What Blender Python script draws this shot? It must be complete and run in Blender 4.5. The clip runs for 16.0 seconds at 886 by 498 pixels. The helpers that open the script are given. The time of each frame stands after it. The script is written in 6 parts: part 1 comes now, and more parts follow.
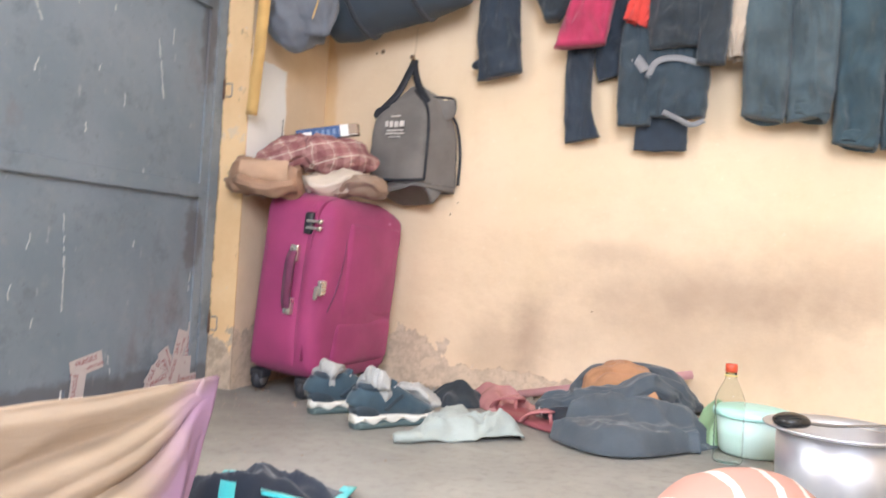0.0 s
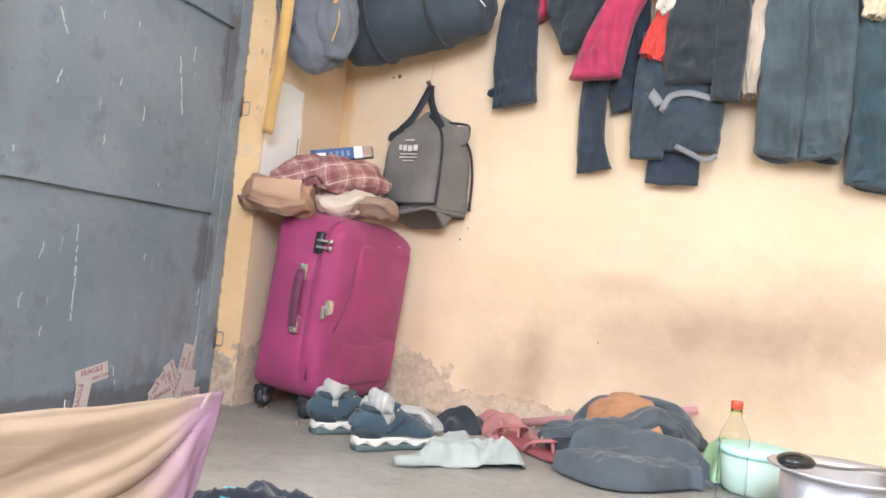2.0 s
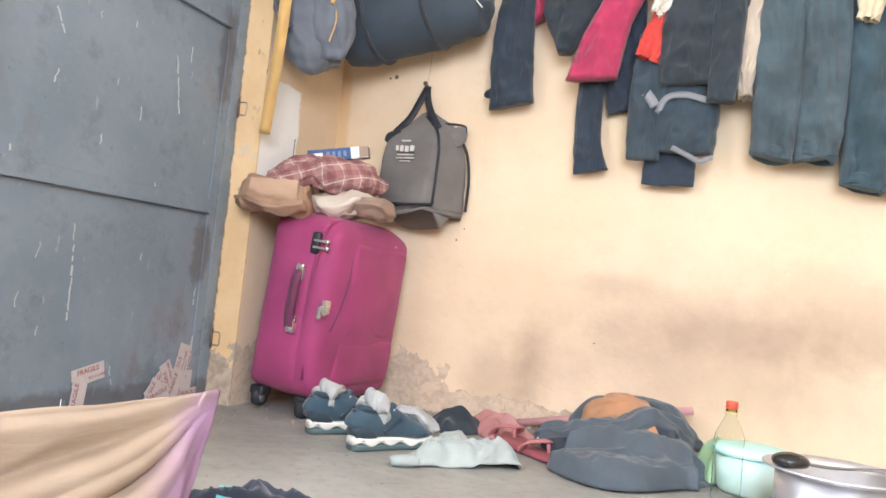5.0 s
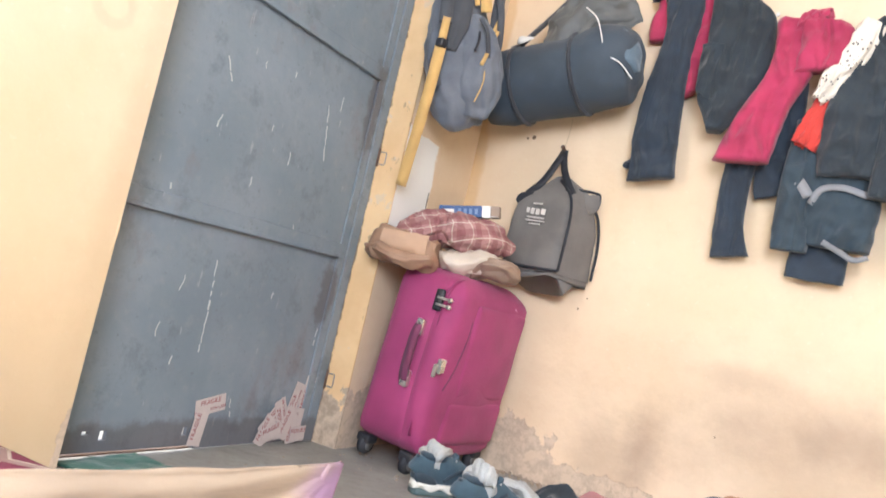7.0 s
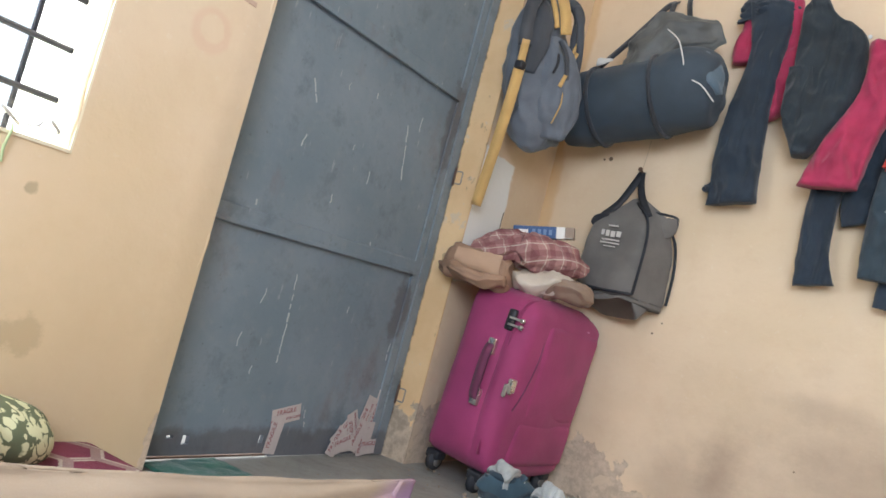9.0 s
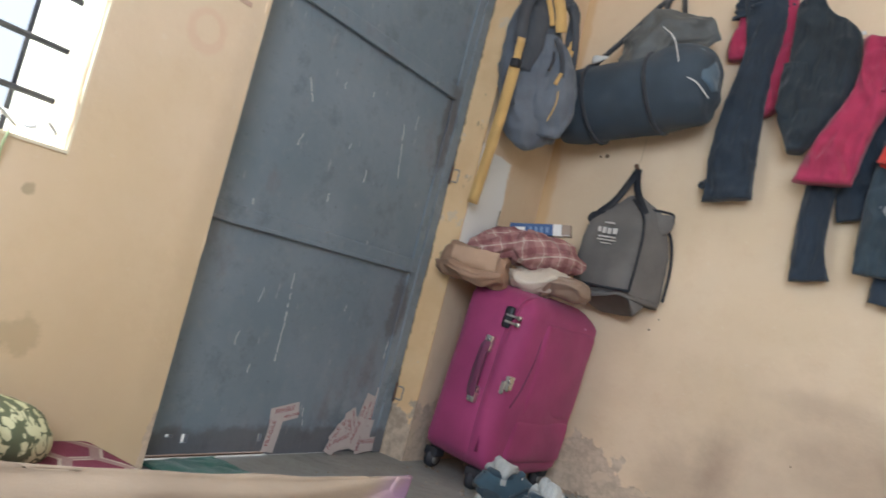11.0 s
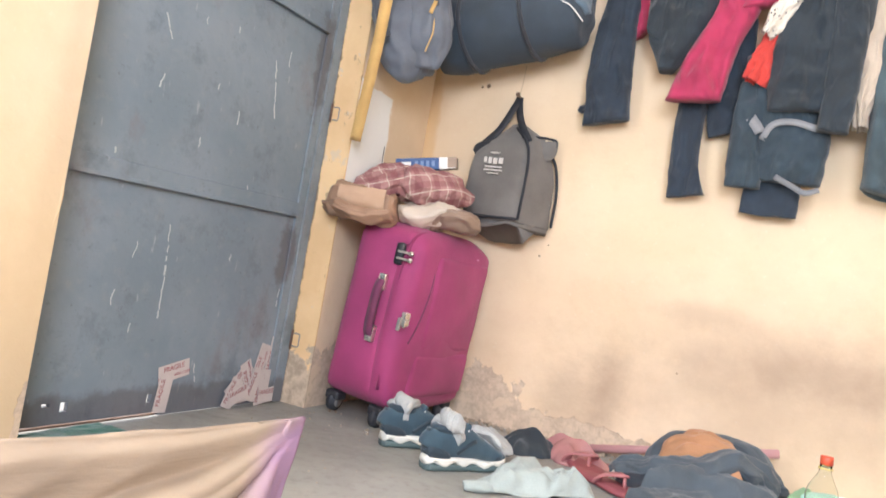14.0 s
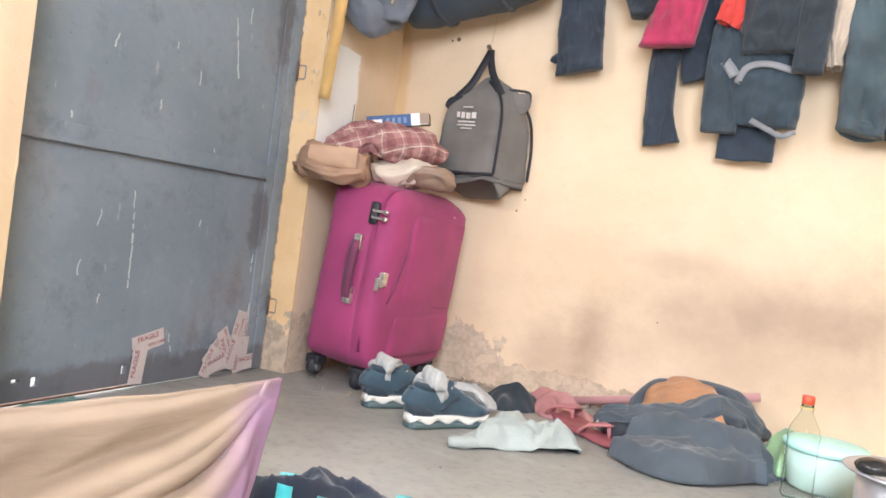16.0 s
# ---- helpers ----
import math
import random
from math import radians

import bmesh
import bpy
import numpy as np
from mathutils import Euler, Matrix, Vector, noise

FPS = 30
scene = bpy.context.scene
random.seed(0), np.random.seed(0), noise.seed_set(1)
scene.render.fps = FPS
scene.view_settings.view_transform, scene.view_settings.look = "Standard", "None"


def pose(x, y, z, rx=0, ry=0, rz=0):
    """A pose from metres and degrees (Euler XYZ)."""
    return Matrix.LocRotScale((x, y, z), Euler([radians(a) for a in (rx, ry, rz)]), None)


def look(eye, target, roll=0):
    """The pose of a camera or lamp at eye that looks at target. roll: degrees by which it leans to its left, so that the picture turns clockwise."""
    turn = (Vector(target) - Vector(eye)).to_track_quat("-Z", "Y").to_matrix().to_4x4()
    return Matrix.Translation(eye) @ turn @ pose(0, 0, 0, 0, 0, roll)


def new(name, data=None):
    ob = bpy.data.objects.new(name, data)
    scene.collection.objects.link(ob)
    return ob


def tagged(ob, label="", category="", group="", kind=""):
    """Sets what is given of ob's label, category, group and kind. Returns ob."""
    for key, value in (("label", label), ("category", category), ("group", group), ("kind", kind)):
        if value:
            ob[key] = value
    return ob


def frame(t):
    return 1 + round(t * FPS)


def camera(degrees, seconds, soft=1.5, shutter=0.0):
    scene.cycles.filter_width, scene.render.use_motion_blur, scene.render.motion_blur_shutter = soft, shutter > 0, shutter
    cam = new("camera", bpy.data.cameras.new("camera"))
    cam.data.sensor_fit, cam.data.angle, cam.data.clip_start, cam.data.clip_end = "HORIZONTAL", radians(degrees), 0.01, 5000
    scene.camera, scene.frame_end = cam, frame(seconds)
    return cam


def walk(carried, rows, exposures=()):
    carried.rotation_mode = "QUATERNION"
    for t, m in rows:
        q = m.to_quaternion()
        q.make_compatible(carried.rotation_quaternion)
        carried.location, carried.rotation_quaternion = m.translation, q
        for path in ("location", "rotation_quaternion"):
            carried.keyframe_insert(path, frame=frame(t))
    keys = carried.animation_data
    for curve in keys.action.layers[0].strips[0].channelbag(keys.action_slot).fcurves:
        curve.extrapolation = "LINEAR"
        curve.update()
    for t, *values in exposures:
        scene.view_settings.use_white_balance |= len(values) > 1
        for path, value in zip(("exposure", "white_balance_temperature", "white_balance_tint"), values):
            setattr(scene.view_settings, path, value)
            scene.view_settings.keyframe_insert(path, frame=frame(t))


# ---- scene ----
cam = camera(61.0, 16.0, soft=1.6, shutter=0.7)
PATH = [
    (0, (1.373, -2.461, 0.421), (0.702, -0.577, 0.465), 3.4),
    (0.5, (1.365, -2.459, 0.413), (0.647, -0.592, 0.399), 5.9),
    (1, (1.362, -2.457, 0.411), (0.642, -0.592, 0.397), 6.3),
    (1.5, (1.369, -2.464, 0.417), (0.656, -0.596, 0.468), 5.5),
    (2, (1.374, -2.468, 0.421), (0.678, -0.596, 0.528), 5.7),
    (2.5, (1.377, -2.473, 0.42), (0.671, -0.606, 0.531), 5.6),
    (3, (1.375, -2.47, 0.416), (0.676, -0.599, 0.52), 5.8),
    (5.5, (1.376, -2.473, 0.421), (0.689, -0.598, 0.533), 5.8),
    (6, (1.352, -2.482, 0.447), (0.445, -0.7, 0.485), 8.3),
    (6.5, (1.317, -2.467, 0.484), (0.473, -0.656, 0.573), 13.0),
    (7, (1.302, -2.486, 0.498), (0.352, -0.733, 0.653), 12.8),
    (7.5, (1.292, -2.488, 0.511), (0.351, -0.736, 0.715), 13.0),
    (8, (1.299, -2.504, 0.512), (0.283, -0.795, 0.728), 14.1),
    (8.5, (1.292, -2.504, 0.504), (0.246, -0.807, 0.671), 14.1),
    (8.7, (1.297, -2.508, 0.505), (0.194, -0.847, 0.661), 14.7),
    (10.8, (1.311, -2.513, 0.506), (0.178, -0.871, 0.646), 14.9),
    (11, (1.311, -2.513, 0.506), (0.2, -0.856, 0.652), 14.4),
    (11.5, (1.316, -2.494, 0.507), (0.311, -0.769, 0.621), 13.4),
    (12, (1.315, -2.485, 0.506), (0.383, -0.717, 0.564), 11.7),
    (12.5, (1.315, -2.477, 0.508), (0.439, -0.679, 0.547), 10.8),
    (13, (1.318, -2.477, 0.505), (0.452, -0.676, 0.575), 11.4),
    (13.5, (1.315, -2.475, 0.499), (0.45, -0.674, 0.583), 10.9),
    (14, (1.322, -2.466, 0.489), (0.464, -0.66, 0.55), 9.7),
    (14.5, (1.319, -2.451, 0.474), (0.476, -0.637, 0.482), 9.2),
    (15, (1.309, -2.437, 0.466), (0.497, -0.61, 0.451), 8.7),
    (15.5, (1.312, -2.434, 0.468), (0.503, -0.605, 0.456), 8.0),
    (16, (1.314, -2.43, 0.468), (0.521, -0.594, 0.446), 7.4),
]
walk(cam, [(t, look(eye, target, roll)) for t, eye, target, roll in PATH], exposures=[(0.0, 0.1, 6050, 14), (1.5, 0.16, 6000, 13), (7.2, 0.22, 5950, 12), (7.55, 0.28, 5900, 12), (8.0, -0.32, 5750, 8), (8.6, -0.42, 5750, 7), (9.6, -0.70, 5700, 7), (11.5, -0.80, 5700, 7), (12.0, 0.02, 5850, 9), (12.4, 0.18, 5950, 11), (16.0, 0.18, 6050, 13)])

# ---- light ----
world = bpy.data.worlds.new("sky")
scene.world = world
world.use_nodes = True
sky = world.node_tree.nodes.new("ShaderNodeTexSky")
sky.sky_type = "NISHITA"
sky.sun_disc = False
sky.sun_elevation = radians(60)
sky.sun_rotation = radians(-34)
sky.dust_density = 7.0
world.node_tree.links.new(sky.outputs[0], world.node_tree.nodes["Background"].inputs[0])
world.node_tree.nodes["Background"].inputs[1].default_value = 0.15


def area_lamp(name, place, target, w, h, power, colour):
    data = bpy.data.lights.new(name, "AREA")
    data.shape, data.size, data.size_y, data.energy, data.color = "RECTANGLE", w, h, power, colour
    ob = new(name, data)
    ob.matrix_world = look(place, target)
    return ob


area_lamp("window_daylight", (-0.24, -2.25, 1.08), (1.0, -2.0, 0.85), 0.85, 0.9, 36, (0.84, 0.905, 1.0))
area_lamp("window_sky", (-0.19, -2.225, 1.42), (0.55, -1.95, 0.15), 0.80, 0.22, 42, (0.97, 0.97, 0.92))
# added light from the room side; no window behind the camera is known
area_lamp("added_rear_light", (1.9, -3.62, 1.5), (0.9, 0.0, 0.7), 1.3, 1.1, 109, (0.84, 0.905, 1.0))

sun = new("sun", bpy.data.lights.new("sun", "SUN"))
sun.data.energy, sun.data.angle, sun.data.color = 4.0, radians(0.5), (1.0, 0.95, 0.86)
sun.matrix_world = look((-24, 36, 52), (0, 0, 0))

# ---- materials ----


class Nodes:
    """A few short cuts for node materials."""

    def __init__(self, name, rough=0.7, metal=0.0):
        self.m = bpy.data.materials.new(name)
        self.m.use_nodes = True
        self.nt = self.m.node_tree
        self.b = self.nt.nodes["Principled BSDF"]
        self.b.inputs["Roughness"].default_value = rough
        self.b.inputs["Metallic"].default_value = metal
        self.co = self.nt.nodes.new("ShaderNodeTexCoord").outputs["Object"]

    def put(self, socket, value):
        if isinstance(value, bpy.types.NodeSocket):
            self.nt.links.new(value, socket)
        elif isinstance(value, tuple) and len(value) == 3 and socket.type == "RGBA":
            socket.default_value = (*value, 1)
        else:
            socket.default_value = value

    def noise(self, scale, detail=3.0, rough=0.55, vec=None, stretch=None):
        v = vec or self.co
        if stretch:
            mp = self.nt.nodes.new("ShaderNodeMapping")
            self.put(mp.inputs[0], v)
            mp.inputs["Scale"].default_value = stretch
            v = mp.outputs[0]
        n = self.nt.nodes.new("ShaderNodeTexNoise")
        self.put(n.inputs["Vector"], v)
        n.inputs["Scale"].default_value, n.inputs["Detail"].default_value, n.inputs["Roughness"].default_value = scale, detail, rough
        return n.outputs[0]

    def math(self, op, a, b=0.0, clamp=False):
        n = self.nt.nodes.new("ShaderNodeMath")
        n.operation, n.use_clamp = op, clamp
        self.put(n.inputs[0], a)
        self.put(n.inputs[1], b)
        return n.outputs[0]

    def ramp(self, v, lo, hi, a=0.0, b=1.0):
        n = self.nt.nodes.new("ShaderNodeMapRange")
        n.interpolation_type = "SMOOTHSTEP"
        for s, x in zip(n.inputs[:5], (v, lo, hi, a, b)):
            self.put(s, x)
        return n.outputs[0]

    def mix(self, fac, a, b, mode="MIX"):
        n = self.nt.nodes.new("ShaderNodeMix")
        n.data_type, n.blend_type = "RGBA", mode
        self.put(n.inputs[0], fac)
        self.put(n.inputs[6], a)
        self.put(n.inputs[7], b)
        return n.outputs[2]

    def blob(self, c, r, wobble=0.35, scale=9.0, lo=0.7, hi=1.15):
        """A stain of ragged outline round c, with half sizes r."""
        mp = self.nt.nodes.new("ShaderNodeMapping")
        mp.vector_type = "POINT"
        self.put(mp.inputs[0], self.co)
        mp.inputs["Scale"].default_value = [1 / a for a in r]
        mp.inputs["Location"].default_value = [-a / b for a, b in zip(c, r)]
        ln = self.nt.nodes.new("ShaderNodeVectorMath")
        ln.operation = "LENGTH"
        self.put(ln.inputs[0], mp.outputs[0])
        n = self.math("MULTIPLY", self.math("SUBTRACT", self.noise(scale, 5.0, 0.62), 0.5), wobble * 4)
        return self.ramp(self.math("ADD", ln.outputs["Value"], n), lo, hi, 1.0, 0.0)

    def axis(self, i):
        n = self.nt.nodes.new("ShaderNodeSeparateXYZ")
        self.put(n.inputs[0], self.co)
        return n.outputs[i]

    def bump(self, height, strength=0.3, dist=0.01):
        n = self.nt.nodes.new("ShaderNodeBump")
        n.inputs["Strength"].default_value, n.inputs["Distance"].default_value = strength, dist
        self.put(n.inputs["Height"], height)
        self.nt.links.new(n.outputs[0], self.b.inputs["Normal"])

    def done(self, colour):
        self.put(self.b.inputs["Base Color"], colour)
        return self.m


def shade(c, k):
    return tuple(min(1.0, a * k) for a in c)


def cloth(name, c, rough=0.9, weave=900.0, vary=0.25, sheen=0.2, wrinkle=16.0):
    n = Nodes(name, rough)
    n.b.inputs["Sheen Weight"].default_value = sheen
    big = n.ramp(n.noise(7.0, 4.0), 0.3, 0.7)
    fine = n.noise(weave, 2.0)
    col = n.mix(big, shade(c, 1 - vary), shade(c, 1 + vary))
    col = n.mix(n.ramp(fine, 0.3, 0.7, 0.0, 0.35), col, shade(c, 0.6))
    crease = n.math("ABSOLUTE", n.math("SUBTRACT", n.noise(wrinkle, 3.0, 0.5), 0.5))
    relief = n.math("ADD", n.math("MULTIPLY", crease, 0.35), n.math("MULTIPLY", n.noise(wrinkle * 0.5, 2.0), 2.0))
    n.bump(n.math("ADD", relief, n.math("MULTIPLY", fine, 0.05)), 0.65, 0.018)
    return n.done(col)


def plain(name, c, rough=0.5, metal=0.0, vary=0.12, scale=30.0, bump=0.08):
    n = Nodes(name, rough, metal)
    v = n.noise(scale, 4.0)
    n.put(n.b.inputs["Roughness"], n.ramp(n.noise(scale * 0.4, 3.0), 0.3, 0.7, rough * 0.8, min(1.0, rough * 1.25)))
    n.bump(n.noise(scale * 6, 3.0), bump, 0.003)
    return n.done(n.mix(v, shade(c, 1 - vary), shade(c, 1 + vary)))


def wall_paint(name, kind):
    n = Nodes(name, 0.85)
    base = (0.765, 0.590, 0.385)
    col = n.mix(n.ramp(n.noise(1.6, 4.0), 0.3, 0.7), shade(base, 0.94), (0.795, 0.625, 0.435))
    col = n.mix(n.ramp(n.noise(14.0, 6.0, 0.7), 0.45, 0.75, 0.0, 0.22), col, (0.64, 0.44, 0.26))
    col = n.mix(n.ramp(n.noise(60.0, 4.0), 0.62, 0.72, 0.0, 0.25), col, (0.82, 0.72, 0.58))
    relief = n.math("MULTIPLY", n.noise(28.0, 5.0, 0.6), 0.5)
    if kind == "clothes":
        # hand grease and damp on the long wall
        for c, r, k, soft in (
            ((1.42, 0, 0.37), (0.46, 1, 0.13), 0.55, (0.1, 1.3)),
            ((1.85, 0, 0.44), (0.42, 1, 0.17), 0.45, (0.1, 1.3)),
            ((1.08, 0, 0.49), (0.15, 1, 0.05), 0.35, (0.2, 1.3)),
            ((0.81, 0, 0.20), (0.075, 1, 0.18), 0.62, (0.05, 1.3)),
            ((0.70, 0, 0.15), (0.14, 1, 0.13), 0.42, (0.1, 1.3)),
            ((1.35, 0, 0.24), (0.60, 1, 0.16), 0.36, (0.1, 1.3)),
            ((1.20, 0, 0.40), (0.70, 1, 0.30), 0.26, (0.0, 1.4)),
        ):
            f = n.blob(c, r, 0.26, 6.0, *soft)
            col = n.mix(n.math("MULTIPLY", f, k), col, (0.32, 0.225, 0.16))
        band = n.ramp(n.math("ADD", n.axis(0), n.math("MULTIPLY", n.math("SUBTRACT", n.noise(7.0, 4.0), 0.5), 0.06)), 0.05, 0.025, 0.0, 0.55)
        col = n.mix(band, col, (0.62, 0.37, 0.14))
        peel = n.blob((0.30, 0, 0.07), (0.27, 1, 0.13), 0.5, 15.0, 0.90, 0.98)
        peel = n.math("MAXIMUM", peel, n.blob((0.72, 0, 0.03), (0.34, 1, 0.055), 0.35, 13.0, 0.92, 0.98))
        pits = [((0.222, 0, 1.18), 0.009), ((0.198, 0, 1.175), 0.005), ((0.60, 0, 1.20), 0.008), ((0.515, 0, 0.60), 0.004), ((0.54, 0, 0.64), 0.003), ((1.02, 0, 0.30), 0.003)]
        for c, r in pits:
            col = n.mix(n.blob(c, (r, 1, r), 0.1, 60.0, 0.6, 1.1), col, (0.16, 0.10, 0.06))
    else:
        wy = n.math("ADD", n.axis(1), n.math("MULTIPLY", n.math("SUBTRACT", n.noise(12.0, 4.0), 0.5), 0.06))
        wz = n.math("ADD", n.axis(2), n.math("MULTIPLY", n.math("SUBTRACT", n.noise(9.0, 3.0), 0.5), 0.07))
        white = n.math("MULTIPLY", n.math("MULTIPLY", n.ramp(wy, -0.262, -0.275), n.ramp(wy, -0.49, -0.485)), n.math("MULTIPLY", n.ramp(wz, 1.045, 1.038), n.ramp(wz, 0.60, 0.62)))
        white = n.math("MAXIMUM", white, n.blob((0, -0.30, 1.52), (1, 0.09, 0.20), 0.3, 9.0, 0.90, 0.98))
        col = n.mix(white, col, n.mix(n.noise(9.0), (0.84, 0.81, 0.73), (0.88, 0.86, 0.80)))
        for c, r, k, e in (((0, -1.79, 0.272), (1, 0.056, 0.032), 0.70, (0.6, 1.15)), ((0, -1.84, 0.522), (1, 0.012, 0.012), 0.8, (0.5, 1.1)), ((0, -1.62, 0.14), (1, 0.34, 0.30), 0.36, (0.0, 1.4)), ((0, -1.90, 0.30), (1, 0.07, 0.04), 0.5, (0.6, 1.15)), ((0, -1.47, 0.5), (1, 0.05, 0.6), 0.30, (0.1, 1.3))):
            col = n.mix(n.math("MULTIPLY", n.blob(c, r, 0.75 if k > 0.45 else 0.2, 16.0, *e), k), col, (0.33, 0.25, 0.165))
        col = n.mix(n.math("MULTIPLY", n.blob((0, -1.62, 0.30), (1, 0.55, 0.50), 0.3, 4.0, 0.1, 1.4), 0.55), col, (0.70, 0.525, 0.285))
        # a faded round mark in red chalk
        ring = n.math("MULTIPLY", n.blob((0, -1.585, 0.925), (1, 0.050, 0.050), 0.10, 12.0, 0.8, 1.1), n.math("SUBTRACT", 1.0, n.blob((0, -1.585, 0.930), (1, 0.030, 0.030), 0.12, 12.0, 0.8, 1.1)))
        col = n.mix(n.math("MULTIPLY", ring, 0.13), col, (0.62, 0.18, 0.12))
        peel = n.blob((0, -0.30, 0.06), (1, 0.24, 0.16), 0.34, 11.0, 0.92, 0.98)
        peel = n.math("MAXIMUM", peel, n.blob((0, -1.45, 0.05), (1, 0.020, 0.09), 0.7, 26.0, 0.92, 0.98))
    bare = n.mix(n.ramp(n.noise(26.0, 6.0, 0.7), 0.35, 0.65), (0.47, 0.365, 0.265), (0.64, 0.505, 0.37))
    bare = n.mix(n.ramp(n.noise(14.0, 4.0), 0.55, 0.60, 0.0, 0.8), bare, (0.66, 0.52, 0.37))
    col = n.mix(peel, col, bare)
    relief = n.math("SUBTRACT", relief, n.math("MULTIPLY", peel, 0.55))
    n.bump(relief, 0.5, 0.008)
    return n.done(col)


def door_paint(name):
    n = Nodes(name, 0.55, 0.0)
    col = n.mix(n.ramp(n.noise(3.5, 5.0), 0.3, 0.7), (0.162, 0.205, 0.238), (0.230, 0.270, 0.302))
    col = n.mix(n.ramp(n.noise(26.0, 5.0, 0.7), 0.5, 0.8, 0.0, 0.5), col, (0.27, 0.29, 0.29))
    col = n.mix(n.ramp(n.noise(7.0, 6.0, 0.7), 0.50, 0.68, 0.0, 0.6), col, (0.105, 0.130, 0.150))
    col = n.mix(n.ramp(n.noise(5.0, 5.0, 0.65, stretch=(1, 1.0, 0.6)), 0.56, 0.70, 0.0, 0.5), col, (0.18, 0.155, 0.16))
    col = n.mix(n.ramp(n.noise(42.0, 5.0, 0.75), 0.60, 0.70, 0.0, 0.5), col, (0.085, 0.10, 0.115))
    col = n.mix(n.ramp(n.noise(30.0, 3.0, stretch=(1, 1.6, 0.35)), 0.68, 0.72, 0.0, 0.5), col, (0.38, 0.40, 0.40))
    rust = n.blob((0, 0.385, 0.47), (1, 0.045, 0.11), 0.55, 14.0, 0.5, 1.2)
    rust = n.math("MAXIMUM", rust, n.blob((0, 0.40, 1.07), (1, 0.04, 0.18), 0.55, 14.0, 0.5, 1.2))
    rust = n.math("MAXIMUM", rust, n.blob((0, 0.0, 0.02), (1, 0.9, 0.065), 0.25, 12.0, 0.75, 1.1))
    col = n.mix(n.math("MULTIPLY", rust, 0.6), col, (0.085, 0.07, 0.072))
    n.bump(n.math("ADD", n.noise(5.0, 3.0), n.math("MULTIPLY", n.noise(70.0, 3.0), 0.1)), 0.35, 0.02)
    return n.done(col)


def concrete(name):
    n = Nodes(name, 0.6)
    col = n.mix(n.ramp(n.noise(2.2, 5.0), 0.3, 0.7), (0.255, 0.248, 0.220), (0.345, 0.335, 0.300))
    col = n.mix(n.ramp(n.noise(34.0, 6.0, 0.7), 0.45, 0.7, 0.0, 0.35), col, (0.15, 0.135, 0.115))
    col = n.mix(n.ramp(n.noise(9.0, 4.0), 0.62, 0.70, 0.0, 0.35), col, (0.37, 0.34, 0.29))
    col = n.mix(n.ramp(n.noise(150.0, 2.0), 0.72, 0.76, 0.0, 0.5), col, (0.5, 0.47, 0.42))
    n.put(n.b.inputs["Roughness"], n.ramp(n.noise(4.0, 4.0), 0.3, 0.7, 0.42, 0.75))
    n.bump(n.math("ADD", n.noise(6.0, 4.0), n.math("MULTIPLY", n.noise(90.0, 4.0), 0.3)), 0.25, 0.006)
    return n.done(col)


PAINT_LONG = wall_paint("peach_distemper_long_wall", "clothes")
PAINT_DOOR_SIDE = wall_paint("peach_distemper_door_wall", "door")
PAINT_PLAIN = plain("peach_distemper", (0.78, 0.61, 0.42), 0.85, 0, 0.1, 5.0, 0.2)
JN = Nodes("ochre_jamb_paint", 0.8)
jc = JN.mix(JN.ramp(JN.noise(6.0, 5.0), 0.3, 0.7), (0.70, 0.47, 0.24), (0.80, 0.57, 0.31))
jc = JN.mix(JN.ramp(JN.noise(26.0, 4.0, stretch=(1, 1, 0.5)), 0.66, 0.70, 0.0, 0.6), jc, (0.30, 0.20, 0.13))
jc = JN.mix(JN.ramp(JN.noise(12.0, 5.0, 0.65), 0.60, 0.66, 0.0, 0.6), jc, (0.62, 0.52, 0.40))
jw = JN.math("ADD", JN.axis(2), JN.math("MULTIPLY", JN.math("SUBTRACT", JN.noise(14.0, 5.0, 0.65), 0.5), 0.30))
jc = JN.mix(JN.ramp(jw, 0.17, 0.155), jc, JN.mix(JN.ramp(JN.noise(28.0, 5.0, 0.7), 0.35, 0.65), (0.36, 0.28, 0.20), (0.56, 0.44, 0.32)))
je = JN.math("ADD", JN.axis(0), JN.math("MULTIPLY", JN.math("SUBTRACT", JN.noise(34.0, 4.0, 0.7), 0.5), 0.028))
jc = JN.mix(JN.ramp(je, -0.086, -0.092, 0.0, 0.85), jc, (0.12, 0.09, 0.075))
JN.bump(JN.noise(30.0, 5.0, 0.65), 0.5, 0.008)
JAMB = JN.done(jc)
REVEAL = plain("cream_reveal_paint", (0.82, 0.72, 0.52), 0.8, 0, 0.12, 8.0, 0.2)
CEIL = plain("lime_wash", (0.78, 0.74, 0.66), 0.9, 0, 0.06, 4.0, 0.2)
FLOOR = concrete("worn_concrete")
DOOR = door_paint("blue_grey_door_paint")
STEEL = plain("worn_steel", (0.30, 0.29, 0.28), 0.45, 0.8, 0.3, 40.0)
RUST = plain("rusty_iron", (0.16, 0.10, 0.07), 0.8, 0.2, 0.4, 50.0, 0.3)
CHROME = plain("nickel_fitting", (0.72, 0.68, 0.60), 0.28, 0.9, 0.1, 60.0)
SCRATCH = plain("bare_scratch", (0.46, 0.48, 0.47), 0.6, 0, 0.2, 80.0)
BLACK = plain("black_plastic", (0.022, 0.022, 0.026), 0.45)

# ---- shapes ----


